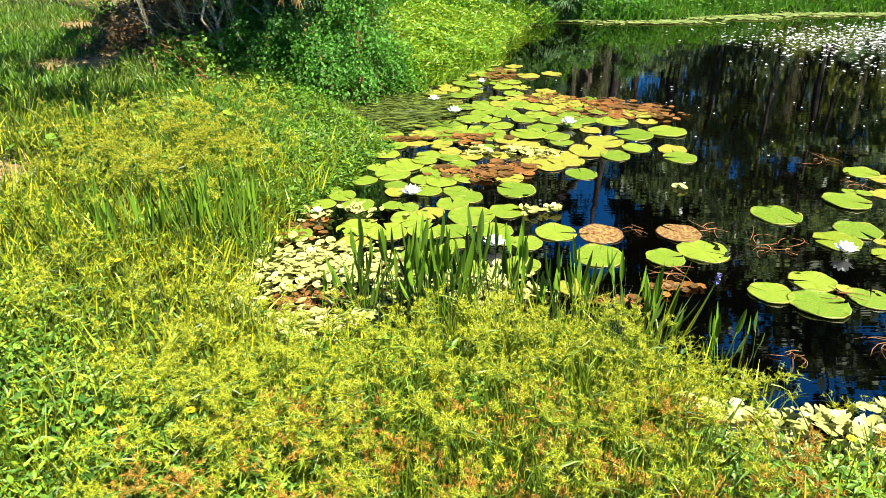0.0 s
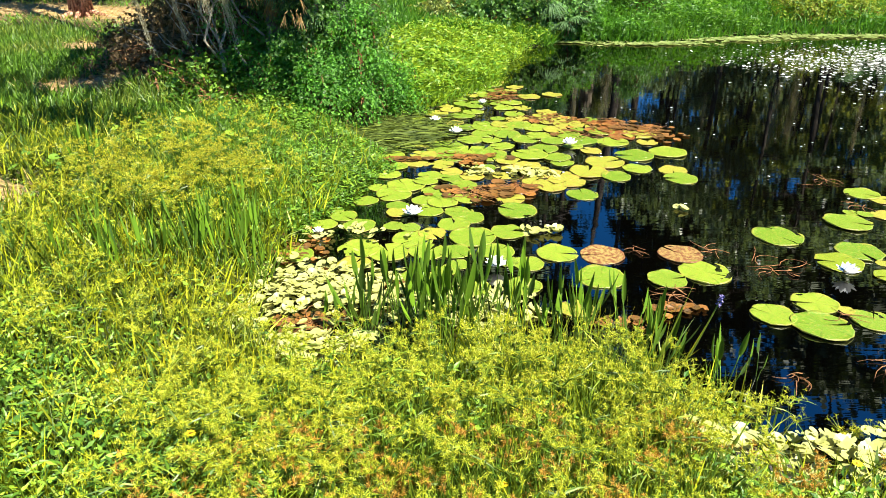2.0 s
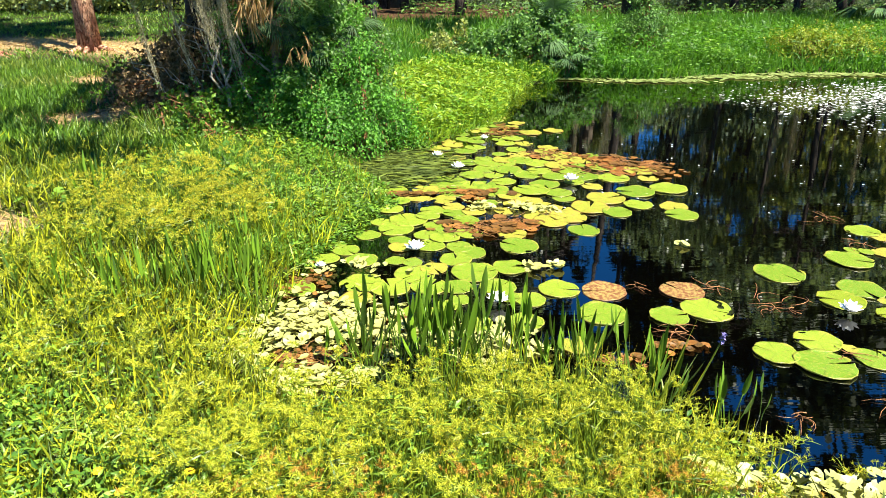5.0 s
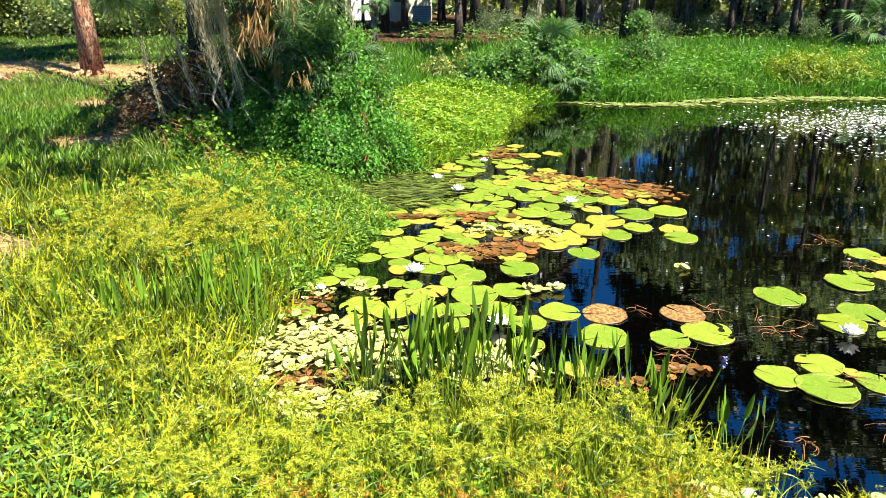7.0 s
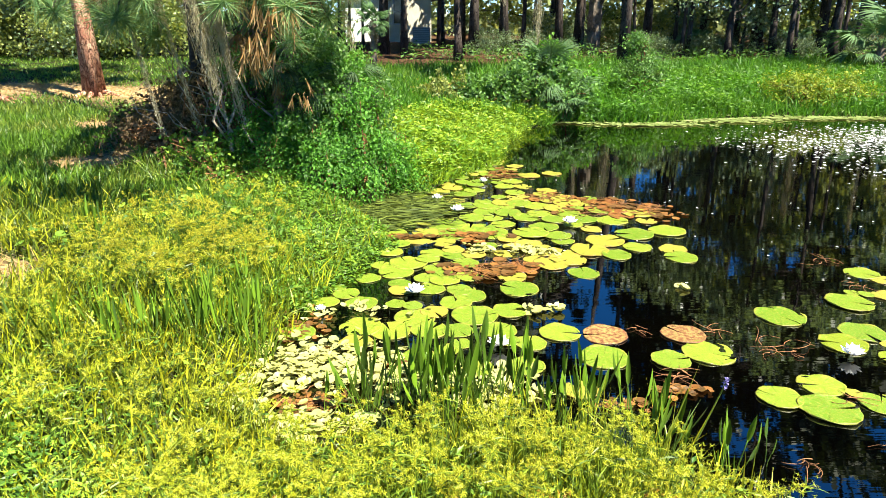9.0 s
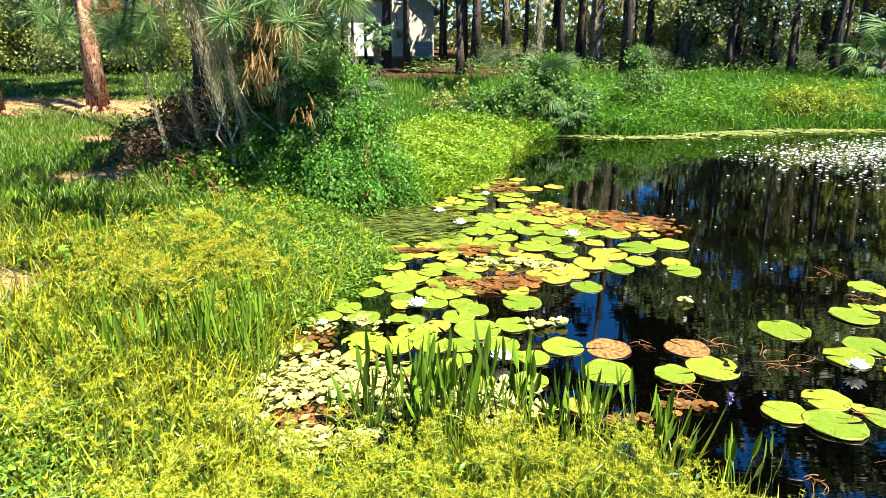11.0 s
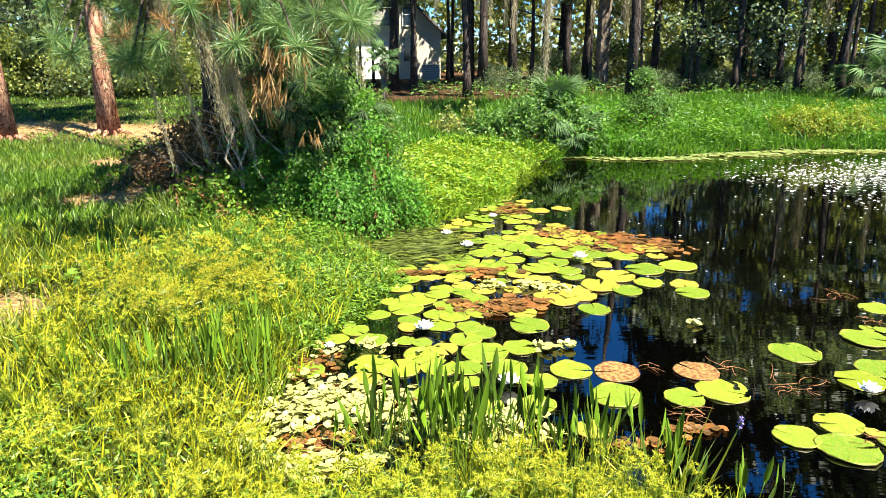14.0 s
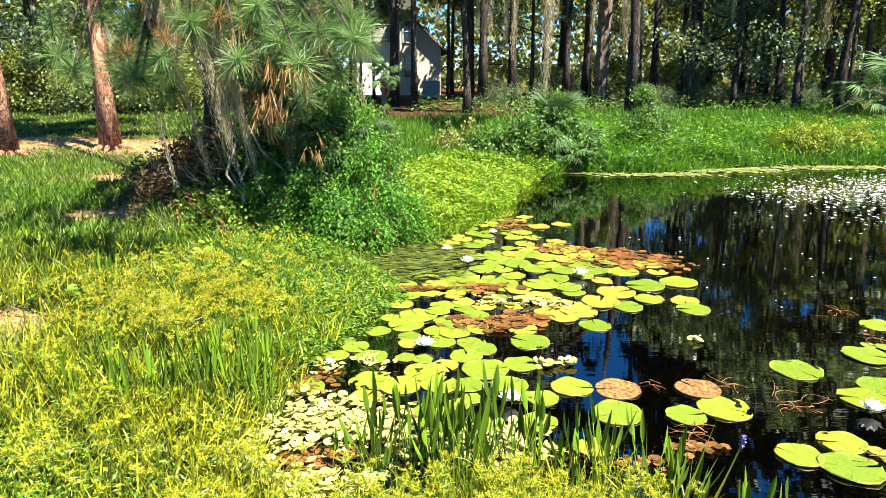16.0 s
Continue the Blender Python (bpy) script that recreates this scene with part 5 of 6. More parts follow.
# ---------------------------------------------------------------- pines, oaks and the wood
def tuft_mesh(n, length, seed, material):
    r = np.random.default_rng(seed)
    d = sphere_dirs(n, 0.35, r)
    p = d * 0.01 + np.stack([0 * d[:, 0], 0 * d[:, 0], r.uniform(-0.06, 0.02, n)], -1)
    bag = Bag().add(*strips(p, d, r.uniform(0.7, 1.05, n) * length, 0.0042, 0.22, ((0, 1.0), (0.6, 0.9))))
    bag.add(*tube([(0, 0, -0.14), (0, 0, -0.04), (0, 0, 0.02)], [0.008, 0.01, 0.004], 6))
    return bag.mesh("needle_tuft", material)


TUFTS = [tuft_mesh(190, 0.26, i, NEEDLE) for i in range(3)] + [tuft_mesh(90, 0.22, 9, DEAD)]


def moss_mesh(length, strands, spread, seed):
    """A hanging beard of Spanish moss: many fine curling threads."""
    r = np.random.default_rng(seed)
    bag = Bag()
    lumps = r.normal(size=(9, 2)) * spread
    for i in range(strands):
        s0 = r.random() ** 1.2 * 0.85
        cx, cy = lumps[r.integers(9)] * (1 - 0.8 * s0) + r.normal(size=2) * 0.012
        L = length * r.uniform(0.1, 0.32)
        k = 8
        u = np.linspace(0, 1, k)
        pts = np.stack([cx + 0.02 * np.cumsum(r.normal(size=k)) * 0.5, cy + 0.02 * np.cumsum(r.normal(size=k)) * 0.5, -s0 * length - L * u], -1)
        bag.add(*strips(pts[:-1], np.diff(pts, axis=0), np.linalg.norm(np.diff(pts, axis=0), axis=1) * 1.15, r.uniform(0.003, 0.008), 0, ((0, 1), (0.6, 0.9))))
    return bag.mesh("spanish_moss", MOSS)


MOSSES = [moss_mesh(1.0, 210, 0.04, 1), moss_mesh(1.0, 130, 0.024, 2), moss_mesh(1.0, 330, 0.062, 3)]


def moss(x, y, top, length, width, which=0, sway=0.0, label="grey beard of Spanish moss hanging from a branch"):
    ob = new("spanish_moss", MOSSES[which])
    ob.matrix_basis = pose(x, y, top, 0, -sway, 0) @ pose(0, 0, 0, 0, 0, rng.uniform(0, 360)) @ Matrix.Diagonal((width, width, length, 1))
    return tagged(ob, label, "moss", "beards of Spanish moss")


def leaf_cloud(n, centres, radii, size, r, squash=0.7, slim=0.7):
    """Many leaves in loose clumps round the centres."""
    k = len(centres)
    which = r.integers(k, size=n)
    off = unit(r.normal(size=(n, 3))) * (r.random(n) ** 0.4)[:, None] * (1 + 0.25 * r.normal(size=n))[:, None]
    off[:, 2] *= squash
    p = centres[which] + off * radii[which][:, None]
    d = sphere_dirs(n, -0.3, r)
    ln = r.uniform(*size, n)
    return plain_leaves(p, d, ln, ln * slim, r.normal(size=(n, 3)) + (0, 0, 0.8))


def tree(name, seed, height, trunk_r, crown_from, spread, n_leaf, leaf_size, bark, leaf_mat, label, limbs=9, lean=0.0, clumps=20, slim=0.7):
    """Trunk, limbs and a crown of many leaves in uneven clumps, at the origin."""
    r = np.random.default_rng(seed)
    ob = thing(name, Matrix.Identity(4), label, "tree", "trees of the wood")
    k = 12
    s = np.linspace(0, 1, k)
    bend = np.cumsum(r.normal(size=(k, 2)) * 0.05, axis=0) * s[:, None] + lean * np.stack([s, 0 * s], -1) * height
    pts = np.concatenate([bend, (s * height * 0.95)[:, None]], 1)
    rad = trunk_r * (1 - 0.75 * s) * (1 + 0.5 * np.exp(-s * 18))
    part("trunk", Bag().add(*tube(pts, rad, 12, 0.1, seed)).mesh("trunk", bark, True), ob)
    ends = []
    for i in range(limbs):
        t0 = r.uniform(crown_from, 0.95)
        j = t0 * (k - 1)
        p0 = pts[int(j)] + (pts[min(int(j) + 1, k - 1)] - pts[int(j)]) * (j % 1)
        a = r.uniform(0, 2 * np.pi)
        L = spread * r.uniform(0.6, 1.1) * (1.15 - 0.5 * t0)
        rise = r.uniform(-0.1, 0.6) * L
        q = [p0 + np.array([math.cos(a) * L * u, math.sin(a) * L * u, rise * u ** 1.5]) + r.normal(size=3) * 0.08 * u * L for u in (0, 0.3, 0.6, 1.0)]
        part("limb", Bag().add(*tube(q, trunk_r * np.array([0.38, 0.27, 0.16, 0.05]), 7, 0.04, seed + i)).mesh("limb", bark, True), ob)
        ends += [q[2], q[3], (q[2] + q[3]) / 2]
    ends = np.array(ends)
    extra = ends[r.integers(len(ends), size=clumps)] + r.normal(size=(clumps, 3)) * spread * 0.22
    centres = np.concatenate([ends, extra])
    part("crown", Bag().add(*leaf_cloud(n_leaf, centres, r.uniform(0.5, 1.1, len(centres)) * spread * 0.23, leaf_size, r, 0.7, slim)).mesh("crown", leaf_mat), ob)
    return ob


OAKS = [tree("oak_tree", 11, 13, 0.19, 0.16, 4.2, 4700, (0.115, 0.235), DARK_BARK, OAK_LEAF, "dark-trunked oak of the wood with dense dull green leaves", 16),
        tree("oak_tree", 12, 11, 0.15, 0.14, 3.8, 5600, (0.105, 0.215), DARK_BARK, OAK_LEAF, "leaning oak of the wood with low dark branches", 14, 0.08),
        tree("oak_tree", 13, 9, 0.13, 0.1, 3.2, 5600, (0.095, 0.19), DARK_BARK, BRIGHT_LEAF, "slender sunlit tree with light green leaves", 12)]
PINES = [tree("pine_tree", 21, 24, 0.135, 0.36, 4.6, 5800, (0.36, 0.7), DARK_BARK, PINE_CROWN, "tall straight pine with a bare dark trunk", 14, slim=0.5),
         tree("pine_tree", 22, 21, 0.105, 0.36, 4.0, 4300, (0.34, 0.67), DARK_BARK, PINE_CROWN, "slim tall pine with a bare dark trunk", 12, 0.02, slim=0.5),
         tree("pine_tree", 23, 20, 0.125, 0.6, 2.6, 3000, (0.3, 0.6), DARK_BARK, PINE_CROWN, "tall pine with a long bare trunk and a high crown", 9, slim=0.5)]
# high crown added above the view to keep the wood's edge in shade
SHADE_OAK = tree("live_oak", 31, 11, 0.16, 0.6, 6.0, 4000, (0.18, 0.36), DARK_BARK, OAK_LEAF, "broad live oak with a high crown, added to shade the edge of the wood", 14, 0.03, 30)
SMALL_TREE = tree("small_tree", 45, 4.6, 0.05, 0.42, 1.3, 2600, (0.09, 0.17), DARK_BARK, OAK_LEAF, "small leafy tree in front of the house", 9, 0.0, 10)
SAPLINGS = [tree("sapling", 41, 9, 0.075, 0.42, 1.8, 1500, (0.09, 0.2), DARK_BARK, OAK_LEAF, "thin dark young tree of the wood", 9, 0.03, 10),
            tree("sapling", 42, 8, 0.06, 0.4, 1.6, 1300, (0.09, 0.2), DARK_BARK, BRIGHT_LEAF, "thin young tree with light leaves", 8, -0.05, 10)]
used = set()


def plant(proto, x, y, scale=1.0, turn=None):
    m = pose(x, y, on_land(x, y) - 0.05, 0, 0, (x * 137.0 + y * 71.0) % 360 if turn is None else turn)
    if proto.name not in used:
        used.add(proto.name)
        proto.matrix_basis = m @ Matrix.Scale(scale, 4)
        return proto
    c = copy_thing(proto, m)
    c.scale = (scale, scale, scale)
    return c


def plant_all(*rows):
    for proto, x, y, sc in rows:
        plant(proto, x, y, sc)


# trunks as they stand along the edge of the wood: kind, x, y, size
# trees at x 20.6, 24.5, 27 and 29 are unseen, added to shape light
plant_all((PINES[0], -1.65, 24.5, 1.0), (PINES[1], -0.95, 23.8, 0.9), (PINES[0], 0.95, 25.5, 0.95), (PINES[2], 1.4, 25.0, 1.15), (PINES[2], 2.45, 25.5, 1.1), (PINES[2], 4.55, 26.5, 1.0),
                        (PINES[2], 5.4, 27.0, 1.15), (PINES[2], 8.1, 27.5, 1.1), (PINES[2], 10.6, 28.5, 0.8), (PINES[2], 12.3, 27.5, 1.3), (PINES[1], 15.0, 28.0, 1.15), (PINES[1], 17.4, 29.0, 0.95), (PINES[0], 20.6, 29.5, 1.05), (PINES[0], 14.3, 26.6, 1.0), (PINES[2], 11.6, 33.0, 0.8), (PINES[2], 5.7, 33.5, 0.9), (PINES[2], 10.4, 31.5, 0.8), (PINES[2], 10.9, 29.5, 0.7), (PINES[2], 13.6, 32.5, 0.9), (PINES[2], 15.8, 32.0, 0.9))
plant_all((OAKS[0], 10.0, 29.0, 1.0), 
                        (OAKS[0], 17.5, 34.0, 1.1), (OAKS[1], 20.0, 29.0, 1.0), (OAKS[2], 16.0, 39.0, 1.2), (OAKS[2], 22.0, 37.0, 1.2), (OAKS[0], 25.0, 30.0, 1.2),
                        (OAKS[2], -13.5, 24.0, 1.0), (OAKS[2], -16.5, 23.0, 1.1), (OAKS[2], -11.0, 28.0, 1.1), (OAKS[0], -8.0, 30.0, 1.0), (OAKS[0], -19.0, 30.0, 1.2), (OAKS[2], -7.0, 36.0, 1.0),
                        (PINES[1], -12.2, 22.0, 0.7), (PINES[1], -8.5, 26.0, 0.8), (OAKS[0], 29.0, 15.0, 1.1), (OAKS[1], 27.0, 10.0, 1.1), (OAKS[0], 23.0, 33.0, 1.0), (PINES[0], 24.5, 29.0, 1.1))
plant_all((SHADE_OAK, -3.7, 32.0, 0.5), (SHADE_OAK, 0.75, 21.5, 0.7), (SHADE_OAK, 12.0, 21.6, 0.72), (SAPLINGS[0], 5.2, 25.4, 0.75), (SAPLINGS[1], 7.3, 26.2, 1.0), (SAPLINGS[0], 8.1, 23.5, 0.85), (SAPLINGS[0], 8.4, 23.8, 0.9),
                        (SAPLINGS[0], 10.9, 22.0, 1.1), (SAPLINGS[1], 11.6, 23.0, 1.0), (SAPLINGS[0], 13.1, 23.0, 1.0), (SAPLINGS[0], 3.4, 27.5, 1.1), (SAPLINGS[1], 4.0, 29.0, 1.0), (SAPLINGS[0], 6.6, 29.5, 0.8))
plant_all((SAPLINGS[0], 11.0, 27.0, 1.1), (SAPLINGS[1], 12.4, 29.0, 1.0), (SAPLINGS[0], 9.2, 27.6, 0.9), (SAPLINGS[0], 14.8, 25.2, 1.2), (SAPLINGS[1], 16.4, 26.0, 1.1), (SAPLINGS[0], 0.2, 29.5, 1.0), (SAPLINGS[0], 2.9, 31.0, 1.1),
                        (SMALL_TREE, -3.0, 31.0, 1.35), (SMALL_TREE, -4.1, 31.8, 1.5), (SMALL_TREE, 0.4, 32.5, 1.9))

plant_all((OAKS[2], 3.6, 37.0, 1.1), (OAKS[2], 6.2, 38.0, 1.3), (OAKS[2], 9.4, 36.0, 1.2), (OAKS[2], 12.6, 37.0, 1.2), (OAKS[1], 9.5, 23.2, 0.72), (OAKS[1], 11.6, 24.6, 0.78), (OAKS[2], 14.9, 27.0, 0.9), (OAKS[2], 16.6, 26.0, 0.9),
          (OAKS[2], -10.5, 22.5, 0.9), (OAKS[1], -13.6, 20.5, 0.8), (OAKS[2], -7.8, 23.5, 0.8), (OAKS[2], -5.8, 26.0, 0.8), (OAKS[2], -4.4, 28.0, 0.8))

# undergrowth below the wood
SHRUBS = []
for i in range(3):
    r = np.random.default_rng(60 + i)
    ob = thing("shrub", Matrix.Identity(4), "dark leafy undergrowth shrub at the edge of the wood", "shrub", "shrubs under the trees")
    c = np.stack([r.normal(size=16) * 0.8, r.normal(size=16) * 0.5, r.uniform(0.2, 1.5, 16)], -1)
    for q in c[:6]:
        part("stem", Bag().add(*tube([(q[0] * 0.2, q[1] * 0.2, 0), q * 0.6, q], [0.03, 0.02, 0.008], 5)).mesh("stem", DARK_BARK), ob)
    part("crown", Bag().add(*leaf_cloud(3000, c, np.full(16, 0.6), (0.06, 0.12), r)).mesh("crown", OAK_LEAF if i < 2 else BRIGHT_LEAF), ob)
    SHRUBS.append(ob)
for i in range(20):
    x = -4 + 30 * rng.random()
    y = 25.5 + 9 * rng.random()
    if -4.5 < x < 0.3:
        continue
    plant(SHRUBS[i % 2 if y < 29 else 2], x, y, rng.uniform(0.6, 1.5))
for i in range(16):
    plant(SHRUBS[i % 2], 2.0 + 0.95 * i + rng.uniform(-0.4, 0.4), rng.uniform(22.5, 25.5), rng.uniform(0.3, 0.55))
for i in range(26):
    plant(SHRUBS[2 if i % 4 else 0], rng.uniform(-20, -8.5), rng.uniform(21.5, 25), rng.uniform(0.8, 1.3))

for i, (x, y, h, sc) in enumerate(((12.0, 19.2, 0.6, 1.25), (12.9, 19.6, 1.0, 1.35), (13.8, 19.4, 0.6, 1.25), (8.2, 24.5, 0.3, 0.7), (9.4, 25.5, 0.3, 0.8), (14.3, 25.0, 0.4, 1.0), (5.0, 25.5, 0.3, 0.7), (12.5, 25.0, 0.4, 0.9))):
    palm("palmetto", x, y, on_land(x, y), h, 0.1, 14, 2, sc, "palmetto at the edge of the wood", "palmettos by the wood", 0.1, up=(-10, 70))
palm("cabbage_palm", -1.5, 18.2, on_land(-1.5, 18.2), 1.2, 0.1, 30, 4, 0.5, "small round-headed palm on the lawn near the house", trunk_r=0.07, up=(-30, 80))
palm("cabbage_palm", 5.75, 26.0, on_land(5.75, 26), 6.4, 0.1, 16, 6, 1.5, "tall cabbage palm with a rough booted trunk", trunk_r=0.22)

herb_field("wood_floor_plants", 3600, (-1.0, 18, 19.5, 27), lambda x, y: np.clip((y - 19.5) / 2, 0, 1) * in_view(x, y, 1.0), 0.2, (0.1, 0.2), 0.3, DARK_VINE, "low dark plants on the floor of the wood")
# pines on the lawn, orange bark
for x, y, r0, lean in ((-5.68, 11.95, 0.125, -0.02), (-6.95, 11.1, 0.125, -0.025)):
    ob = tree("lawn_pine", int(-x * 10), 15, r0, 0.62, 2.8, 3500, (0.22, 0.4), PINE_BARK, NEEDLE, "pine with flaky orange-brown bark on the lawn", 10, lean)
    ob.matrix_basis = pose(x, y, on_land(x, y) - 0.03)
    a = np.linspace(0, 2 * np.pi, 9, endpoint=False)
    for ang in a:
        L = rng.uniform(0.3, 0.6)
        part("root", Bag().add(*tube([(0, 0, 0.12), (math.cos(ang) * L * 0.5, math.sin(ang) * L * 0.5, 0.07), (math.cos(ang) * L, math.sin(ang) * L, -0.01)], [0.06, 0.045, 0.015], 6)).mesh("root", PINE_BARK, True), ob)

# the near pine whose low branches hang over the mound
near_pine = thing("near_pine", pose(-2.75, 8.3, on_land(-2.75, 8.3) - 0.05), "pine over the mound with low drooping branches of long needles", "tree")
pts = np.array([(0.0, 0, 0), (0.06, 0, 1.5), (0.02, 0.05, 3.5), (-0.3, 0.5, 6), (-0.9, 1.3, 9), (-1.3, 2.0, 12)])
# dark bark instead of PINE_BARK puts the mound's shade into the trunk colour
part("trunk", Bag().add(*tube(pts, [0.1, 0.085, 0.08, 0.075, 0.06, 0.03], 12, 0.05, 3)).mesh("trunk", DARK_BARK, True), near_pine)
dice = np.random.default_rng(77)
# the last five clumps hang out of view, added to shade the lawn
upper = np.array([(dice.normal() * 1.2 - 1.5, dice.normal() * 1.2 + 2.4, dice.uniform(7.5, 11.5)) for _ in range(18)] + [(dice.uniform(-0.3, 2.0), dice.uniform(-4.4, -3.2), dice.uniform(3.6, 4.6)) for _ in range(5)])
for c in upper:
    s0 = np.array((np.interp(c[2] - 1.0, pts[:, 2], pts[:, 0]), np.interp(c[2] - 1.0, pts[:, 2], pts[:, 1]), c[2] - 1.0))
    part("limb", Bag().add(*tube([s0, (c + s0) / 2 + (0, 0, 0.2), c], [0.035, 0.025, 0.01], 6)).mesh("limb", DARK_BARK), near_pine)
part("crown", Bag().add(*leaf_cloud(3200, upper[:18], np.full(18, 0.7), (0.16, 0.3), np.random.default_rng(5))).mesh("crown", NEEDLE), near_pine)
# unseen leaves in those five clumps, there only to cast dappled shade
part("low_foliage", Bag().add(*leaf_cloud(240, upper[18:], np.full(5, 0.6), (0.14, 0.26), np.random.default_rng(6))).mesh("low_foliage", NEEDLE), near_pine)


def branch(start, end, sag, count, name="branch", dead=0.24, jitter=0.22):
    """A drooping bough with needle tufts along its outer part (world places)."""
    base = np.array(near_pine.matrix_basis.translation)
    s, e = np.array(start) - base, np.array(end) - base
    k = 8
    u = np.linspace(0, 1, k)
    pts = s + (e - s) * u[:, None]
    pts[:, 2] += sag * np.sin(np.pi * u)
    bo = part(name, Bag().add(*tube(pts, np.linspace(0.03, 0.008, k), 7)).mesh(name, DARK_BARK), near_pine)
    part("needle_tuft", TUFTS[count % 3], bo, "", Matrix.Translation(pts[-1]) @ pose(0, 0, 0, 50, rng.uniform(-30, 30), rng.uniform(0, 360)) @ Matrix.Scale(1.05, 4))
    for i in range(count):
        t0 = rng.uniform(0.35, 1.0)
        j = t0 * (k - 1)
        p = pts[int(j)] + (pts[min(int(j) + 1, k - 1)] - pts[int(j)]) * (j % 1) + rng.normal(size=3) * jitter * (0.6, 0.9, 0.7)
        which = 3 if rng.random() < dead else int(rng.integers(3))
        part("needle_tuft", TUFTS[which], bo, "", Matrix.Translation(p) @ pose(0, 0, 0, rng.uniform(-60, 60), rng.uniform(-60, 60), rng.uniform(0, 360)) @ Matrix.Scale(rng.uniform(0.8, 1.15), 4))


for st, en, sag, c in (((-2.7, 8.2, 3.6), (-0.75, 6.4, 2.15), 0.35, 9), ((-2.7, 8.2, 3.9), (-1.35, 6.4, 2.15), 0.3, 12), ((-2.7, 8.2, 3.4), (-2.0, 6.5, 2.3), 0.25, 11), ((-2.7, 8.2, 3.5), (-2.95, 6.6, 1.75), 0.25, 11),
                       ((-2.7, 8.2, 4.2), (-3.4, 6.6, 1.8), 0.3, 10), ((-2.7, 8.2, 3.7), (-2.75, 6.4, 1.75), 0.25, 12), ((-2.7, 8.2, 4.0), (-1.2, 6.0, 1.85), 0.3, 11), ((-2.7, 8.2, 3.8), (-1.7, 6.0, 1.88), 0.3, 10), ((-2.7, 8.2, 4.3), (-0.75, 6.1, 2.05), 0.3, 4), ((-2.7, 8.2, 4.4), (-0.7, 6.9, 2.6), 0.3, 5), ((-2.7, 8.2, 4.6), (-2.4, 6.3, 2.6), 0.3, 9), ((-2.7, 8.2, 3.3), (-2.6, 6.9, 1.6), 0.2, 6)):
    branch(st, en, sag, c)
# the tips of the lowest boughs
for tip in ((-1.41, 6.35, 1.97), (-1.08, 6.28, 2.11), (-0.73, 6.48, 2.07), (-1.25, 6.54, 2.32), (-0.94, 6.50, 1.78), (-2.73, 6.49, 1.71), (-2.52, 6.61, 1.78), (-3.61, 6.75, 1.93), (-2.38, 6.63, 2.25), (-1.73, 6.52, 2.22)):
    branch((-2.7, 8.2, tip[2] + 1.9), tip, 0.25, 1, jitter=0.15)


def hang(sway, *rows):
    for x, y, top, length, width, which in rows:
        moss(x, y, top, length, width, which, sway)


# beards in the near pine
hang(11, (-2.78, 6.6, 1.9, 1.15, 0.4, 1), (-2.45, 6.7, 1.75, 0.95, 0.42, 1), (-2.35, 6.8, 2.9, 1.5, 0.75, 2), (-2.2, 6.75, 2.7, 1.45, 0.7, 0), (-2.1, 6.8, 2.3, 1.3, 0.6, 0),
     (-2.28, 6.65, 2.5, 1.3, 0.8, 2), (-0.85, 6.6, 2.1, 0.6, 0.6, 1), (-1.15, 6.7, 2.35, 0.45, 0.8, 0), (-3.1, 6.7, 2.2, 0.7, 0.7, 1),
     (-2.02, 6.5, 2.2, 1.35, 0.5, 1), (-2.2, 6.5, 2.2, 1.1, 0.6, 2), (-1.3, 6.6, 2.7, 0.7, 0.9, 2), (-0.9, 6.7, 2.6, 0.7, 0.8, 2), (-2.6, 6.6, 2.5, 0.8, 0.8, 2))
# beards over the far bank and in the wood
hang(0, (2.05, 14.3, 3.6, 2.25, 1.6, 0), (1.4, 14.5, 3.8, 1.7, 1.1, 1), (1.25, 14.6, 3.6, 1.3, 0.9, 1), (2.9, 20, 4.2, 1.6, 1.4, 0), (3.2, 22, 4.6, 2.0, 1.6, 2),
     (1.35, 20.6, 4.6, 2.0, 1.0, 1), (1.0, 21.0, 4.4, 1.5, 1.2, 0), (4.6, 22.5, 5.0, 2.4, 1.5, 0), (5.9, 23.5, 5.2, 2.6, 1.6, 2), (6.8, 25.0, 5.4, 2.8, 1.5, 0),
     (8.9, 22.5, 4.9, 1.6, 1.3, 1), (11.2, 22.4, 5.0, 2.2, 1.4, 0), (12.6, 24.0, 5.2, 2.4, 1.6, 2), (13.8, 22.0, 5.0, 2.0, 1.2, 1), (-0.2, 23.0, 5.0, 2.0, 1.4, 0))

# oak over the far bank that carries the moss
bough = thing("oak_bough", pose(5.25, 20.0, on_land(5.25, 20.0), 0, 0, 0), "long mossy oak bough reaching over the far bank", "tree")
part("trunk", Bag().add(*tube([(0, 0, -0.1), (0.05, 0, 2), (-0.1, 0, 4.5), (-0.2, -0.1, 6.0), (-0.3, -0.2, 7.2)], [0.16, 0.13, 0.12, 0.08, 0.03], 10, 0.05)).mesh("trunk", DARK_BARK, True), bough)
part("branch", Bag().add(*tube([(-0.1, 0, 4.4), (-1.6, -2.0, 5.0), (-2.6, -4.2, 4.6), (-3.3, -5.5, 3.6), (-4.2, -5.6, 3.4)], [0.11, 0.09, 0.07, 0.04, 0.015], 8, 0.05)).mesh("branch", DARK_BARK, True), bough)
cl = np.array([(rng.normal() * 0.6 - 3.3, rng.normal() * 0.9 - 4.0, rng.uniform(4.1, 4.8)) for _ in range(14)])
part("crown", Bag().add(*leaf_cloud(1500, cl, np.full(14, 0.5), (0.12, 0.24), np.random.default_rng(8))).mesh("crown", PINE_CROWN), bough)

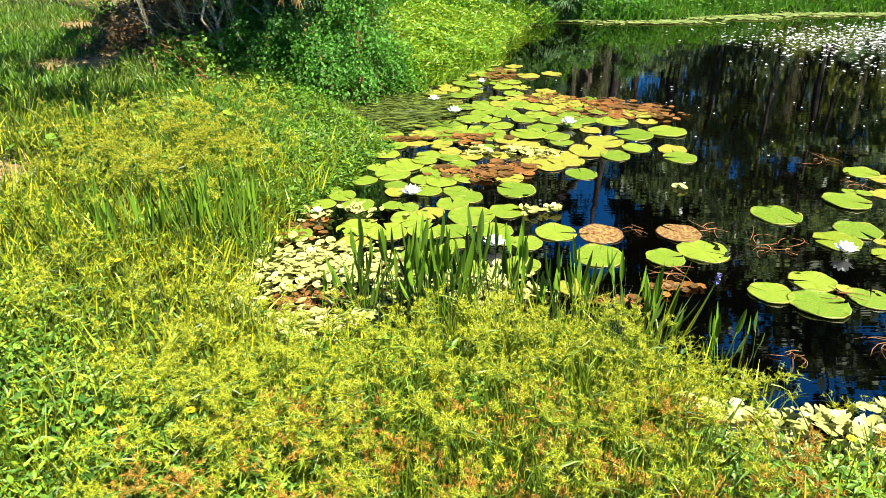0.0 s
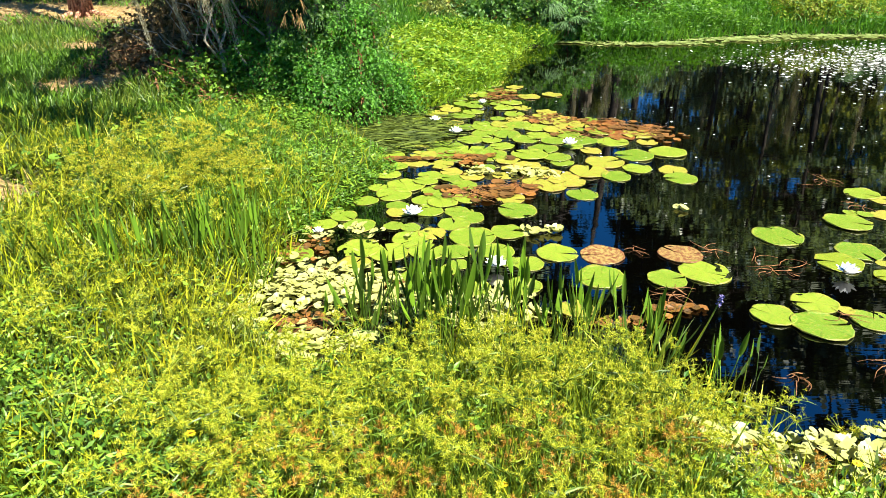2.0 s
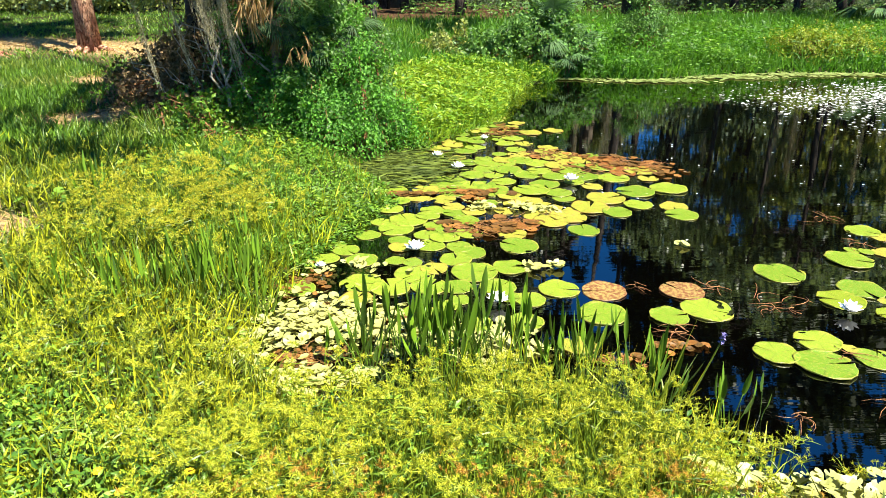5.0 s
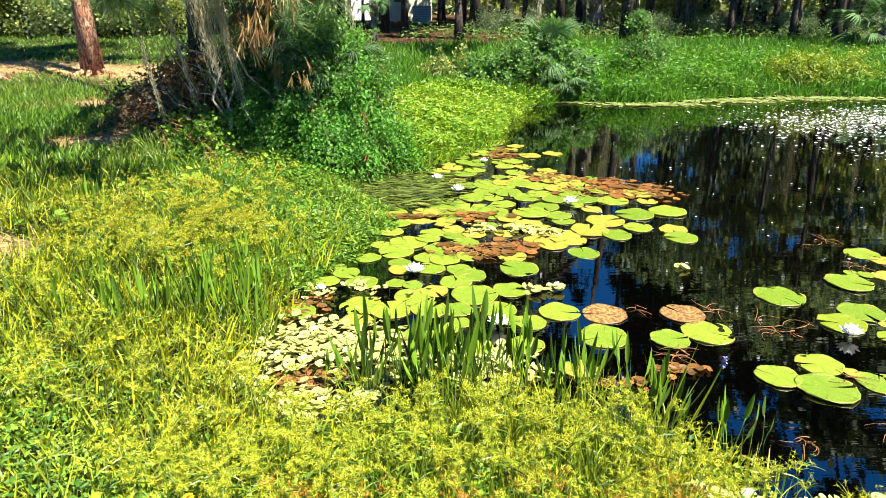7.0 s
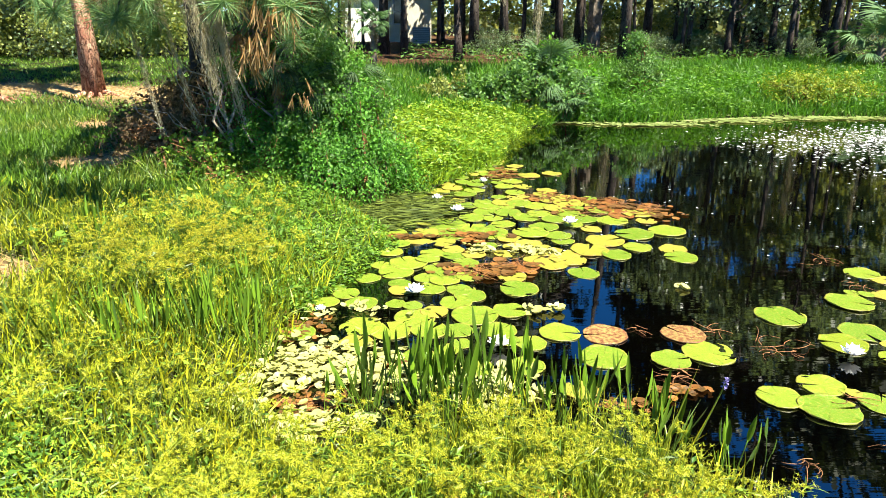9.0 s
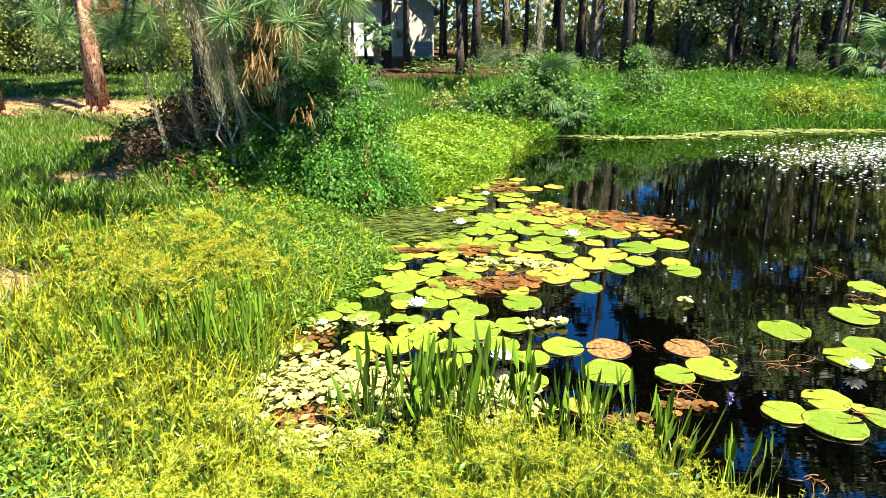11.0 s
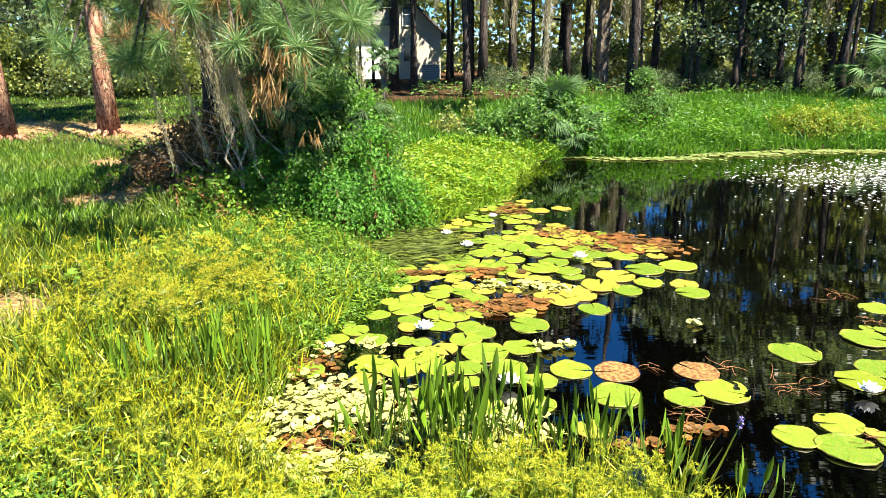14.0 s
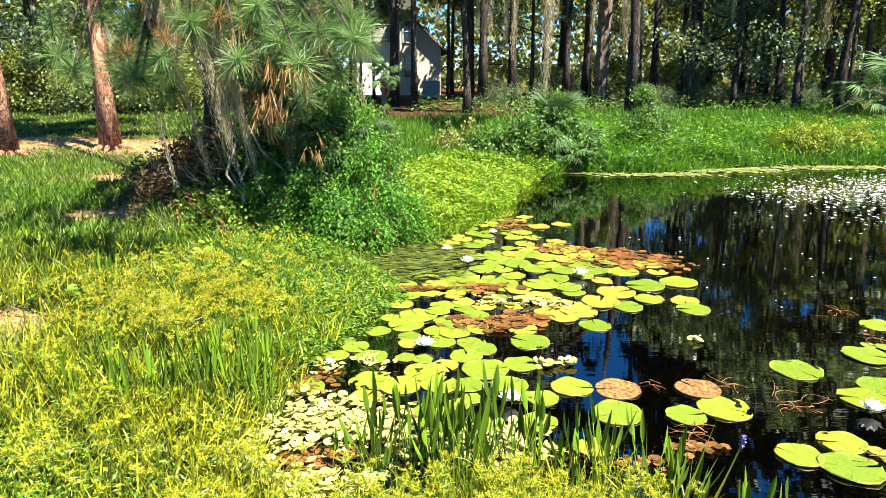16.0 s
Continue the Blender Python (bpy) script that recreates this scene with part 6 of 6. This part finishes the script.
# distant woods all round
bag = Bag()
n = 85000
ang = rng.uniform(0, 2 * np.pi, n)
ahead = rng.random(n) < 0.7
ang = np.where(ahead, np.pi / 2 + rng.uniform(-0.75, 0.75, n), ang)
rad = rng.uniform(46, 62, n)
hgt = 12 + 2.5 * np.sin(ang * 9) + 2 * np.sin(ang * 23 + 1)
p = np.stack([np.cos(ang) * rad, np.sin(ang) * rad, rng.random(n) ** 0.8 * hgt], -1)
ln = rng.uniform(0.29, 0.6, n)
bag.add(*plain_leaves(p, sphere_dirs(n, -0.3), ln, ln * 0.7, rng.normal(size=(n, 3)) + (0, 0, 0.6)))
stuff("far_woods", bag, FAR_LEAF, "distant green woodland round the pond", "woods")


# ---------------------------------------------------------------- the house behind the trees
house = thing("house", pose(-2.15, 36.0, on_land(-2.15, 36.0), 0, 0, 4), "pale cream two-storey house behind the trees", "house")
part("wall", Bag().add(*box(0.0, 0, 0, 0.78, 6, 4.1)).mesh("wall", STUCCO), house)
bag = Bag().add([(0.78, 0, 0), (2.05, 0, 0), (2.05, 0, 2.3), (0.78, 0, 3.5), (0.78, 6, 0), (2.05, 6, 0), (2.05, 6, 2.3), (0.78, 6, 3.5)],
                [(0, 1, 2, 3), (5, 4, 7, 6), (1, 5, 6, 2), (3, 2, 6, 7), (4, 0, 3, 7), (4, 5, 1, 0)])
part("side_wall", bag.mesh("side_wall", STUCCO), house)
part("side_roof", Bag().add([(0.78, -0.35, 3.52), (2.4, -0.35, 1.99), (2.4, 6.2, 1.99), (0.78, 6.2, 3.52), (0.78, -0.35, 3.66), (2.4, -0.35, 2.13), (2.4, 6.2, 2.13), (0.78, 6.2, 3.66)],
                            [(3, 2, 1, 0), (4, 5, 6, 7), (0, 1, 5, 4), (1, 2, 6, 5), (2, 3, 7, 6), (3, 0, 4, 7)]).mesh("side_roof", ROOF), house)
part("roof", Bag().add([(-0.4, -0.4, 4.1), (1.0, -0.4, 4.1), (1.0, 6.4, 4.1), (-0.4, 6.4, 4.1), (0.3, -0.4, 4.75), (0.3, 6.4, 4.75)], [(3, 2, 1, 0), (0, 4, 5, 3), (1, 2, 5, 4)], [(0, 1, 4), (2, 3, 5)]).mesh("roof", ROOF), house)
part("wing", Bag().add(*box(-2.2, 0.6, 0, -0.004, 6, 2.6)).mesh("wing", WHITE_WALL), house, "white single-storey wing")
part("wing_roof", Bag().add([(-2.5, 0.2, 2.6), (-0.004, 0.2, 2.6), (-0.004, 6.2, 2.6), (-2.5, 6.2, 2.6), (-0.004, 3.2, 3.7), (-2.2, 3.2, 3.7)], [(0, 1, 4, 5), (2, 3, 5, 4)], [(0, 5, 3), (0, 3, 2), (0, 2, 1)]).mesh("wing_roof", ROOF), house)
for x, z, w, h in ((0.4, 0.9, 0.4, 1.1), (0.4, 2.6, 0.4, 1.0)):
    win = part("window", Bag().add(*box(x - w / 2 - 0.06, -0.05, z - 0.06, x + w / 2 + 0.06, -0.005, z)).add(*box(x - w / 2 - 0.06, -0.05, z + h, x + w / 2 + 0.06, -0.005, z + h + 0.06))
               .add(*box(x - w / 2 - 0.06, -0.05, z, x - w / 2, -0.005, z + h)).add(*box(x + w / 2, -0.05, z, x + w / 2 + 0.06, -0.005, z + h)).add(*box(x - w / 2, -0.045, z + h / 2 - 0.02, x + w / 2, -0.005, z + h / 2 + 0.02)).mesh("window", TRIM), house)
    part("pane", Bag().add(*box(x - w / 2, -0.025, z, x + w / 2, -0.004, z + h)).mesh("pane", PANE), win, "dark window pane")
unit_box = thing("air_conditioner", pose(-0.55, 33.5, on_land(-0.55, 33.5)), "grey air conditioning unit beside the house", "appliance")
part("casing", Bag().add(*box(-0.4, -0.35, 0, 0.4, 0.35, 0.75)).mesh("casing", METAL_BOX), unit_box)
for i in range(8):
    part("grille_bar", Bag().add(*box(-0.36, -0.365, 0.08 + i * 0.08, 0.36, -0.352, 0.1 + i * 0.08)).mesh("grille_bar", TRIM), unit_box)
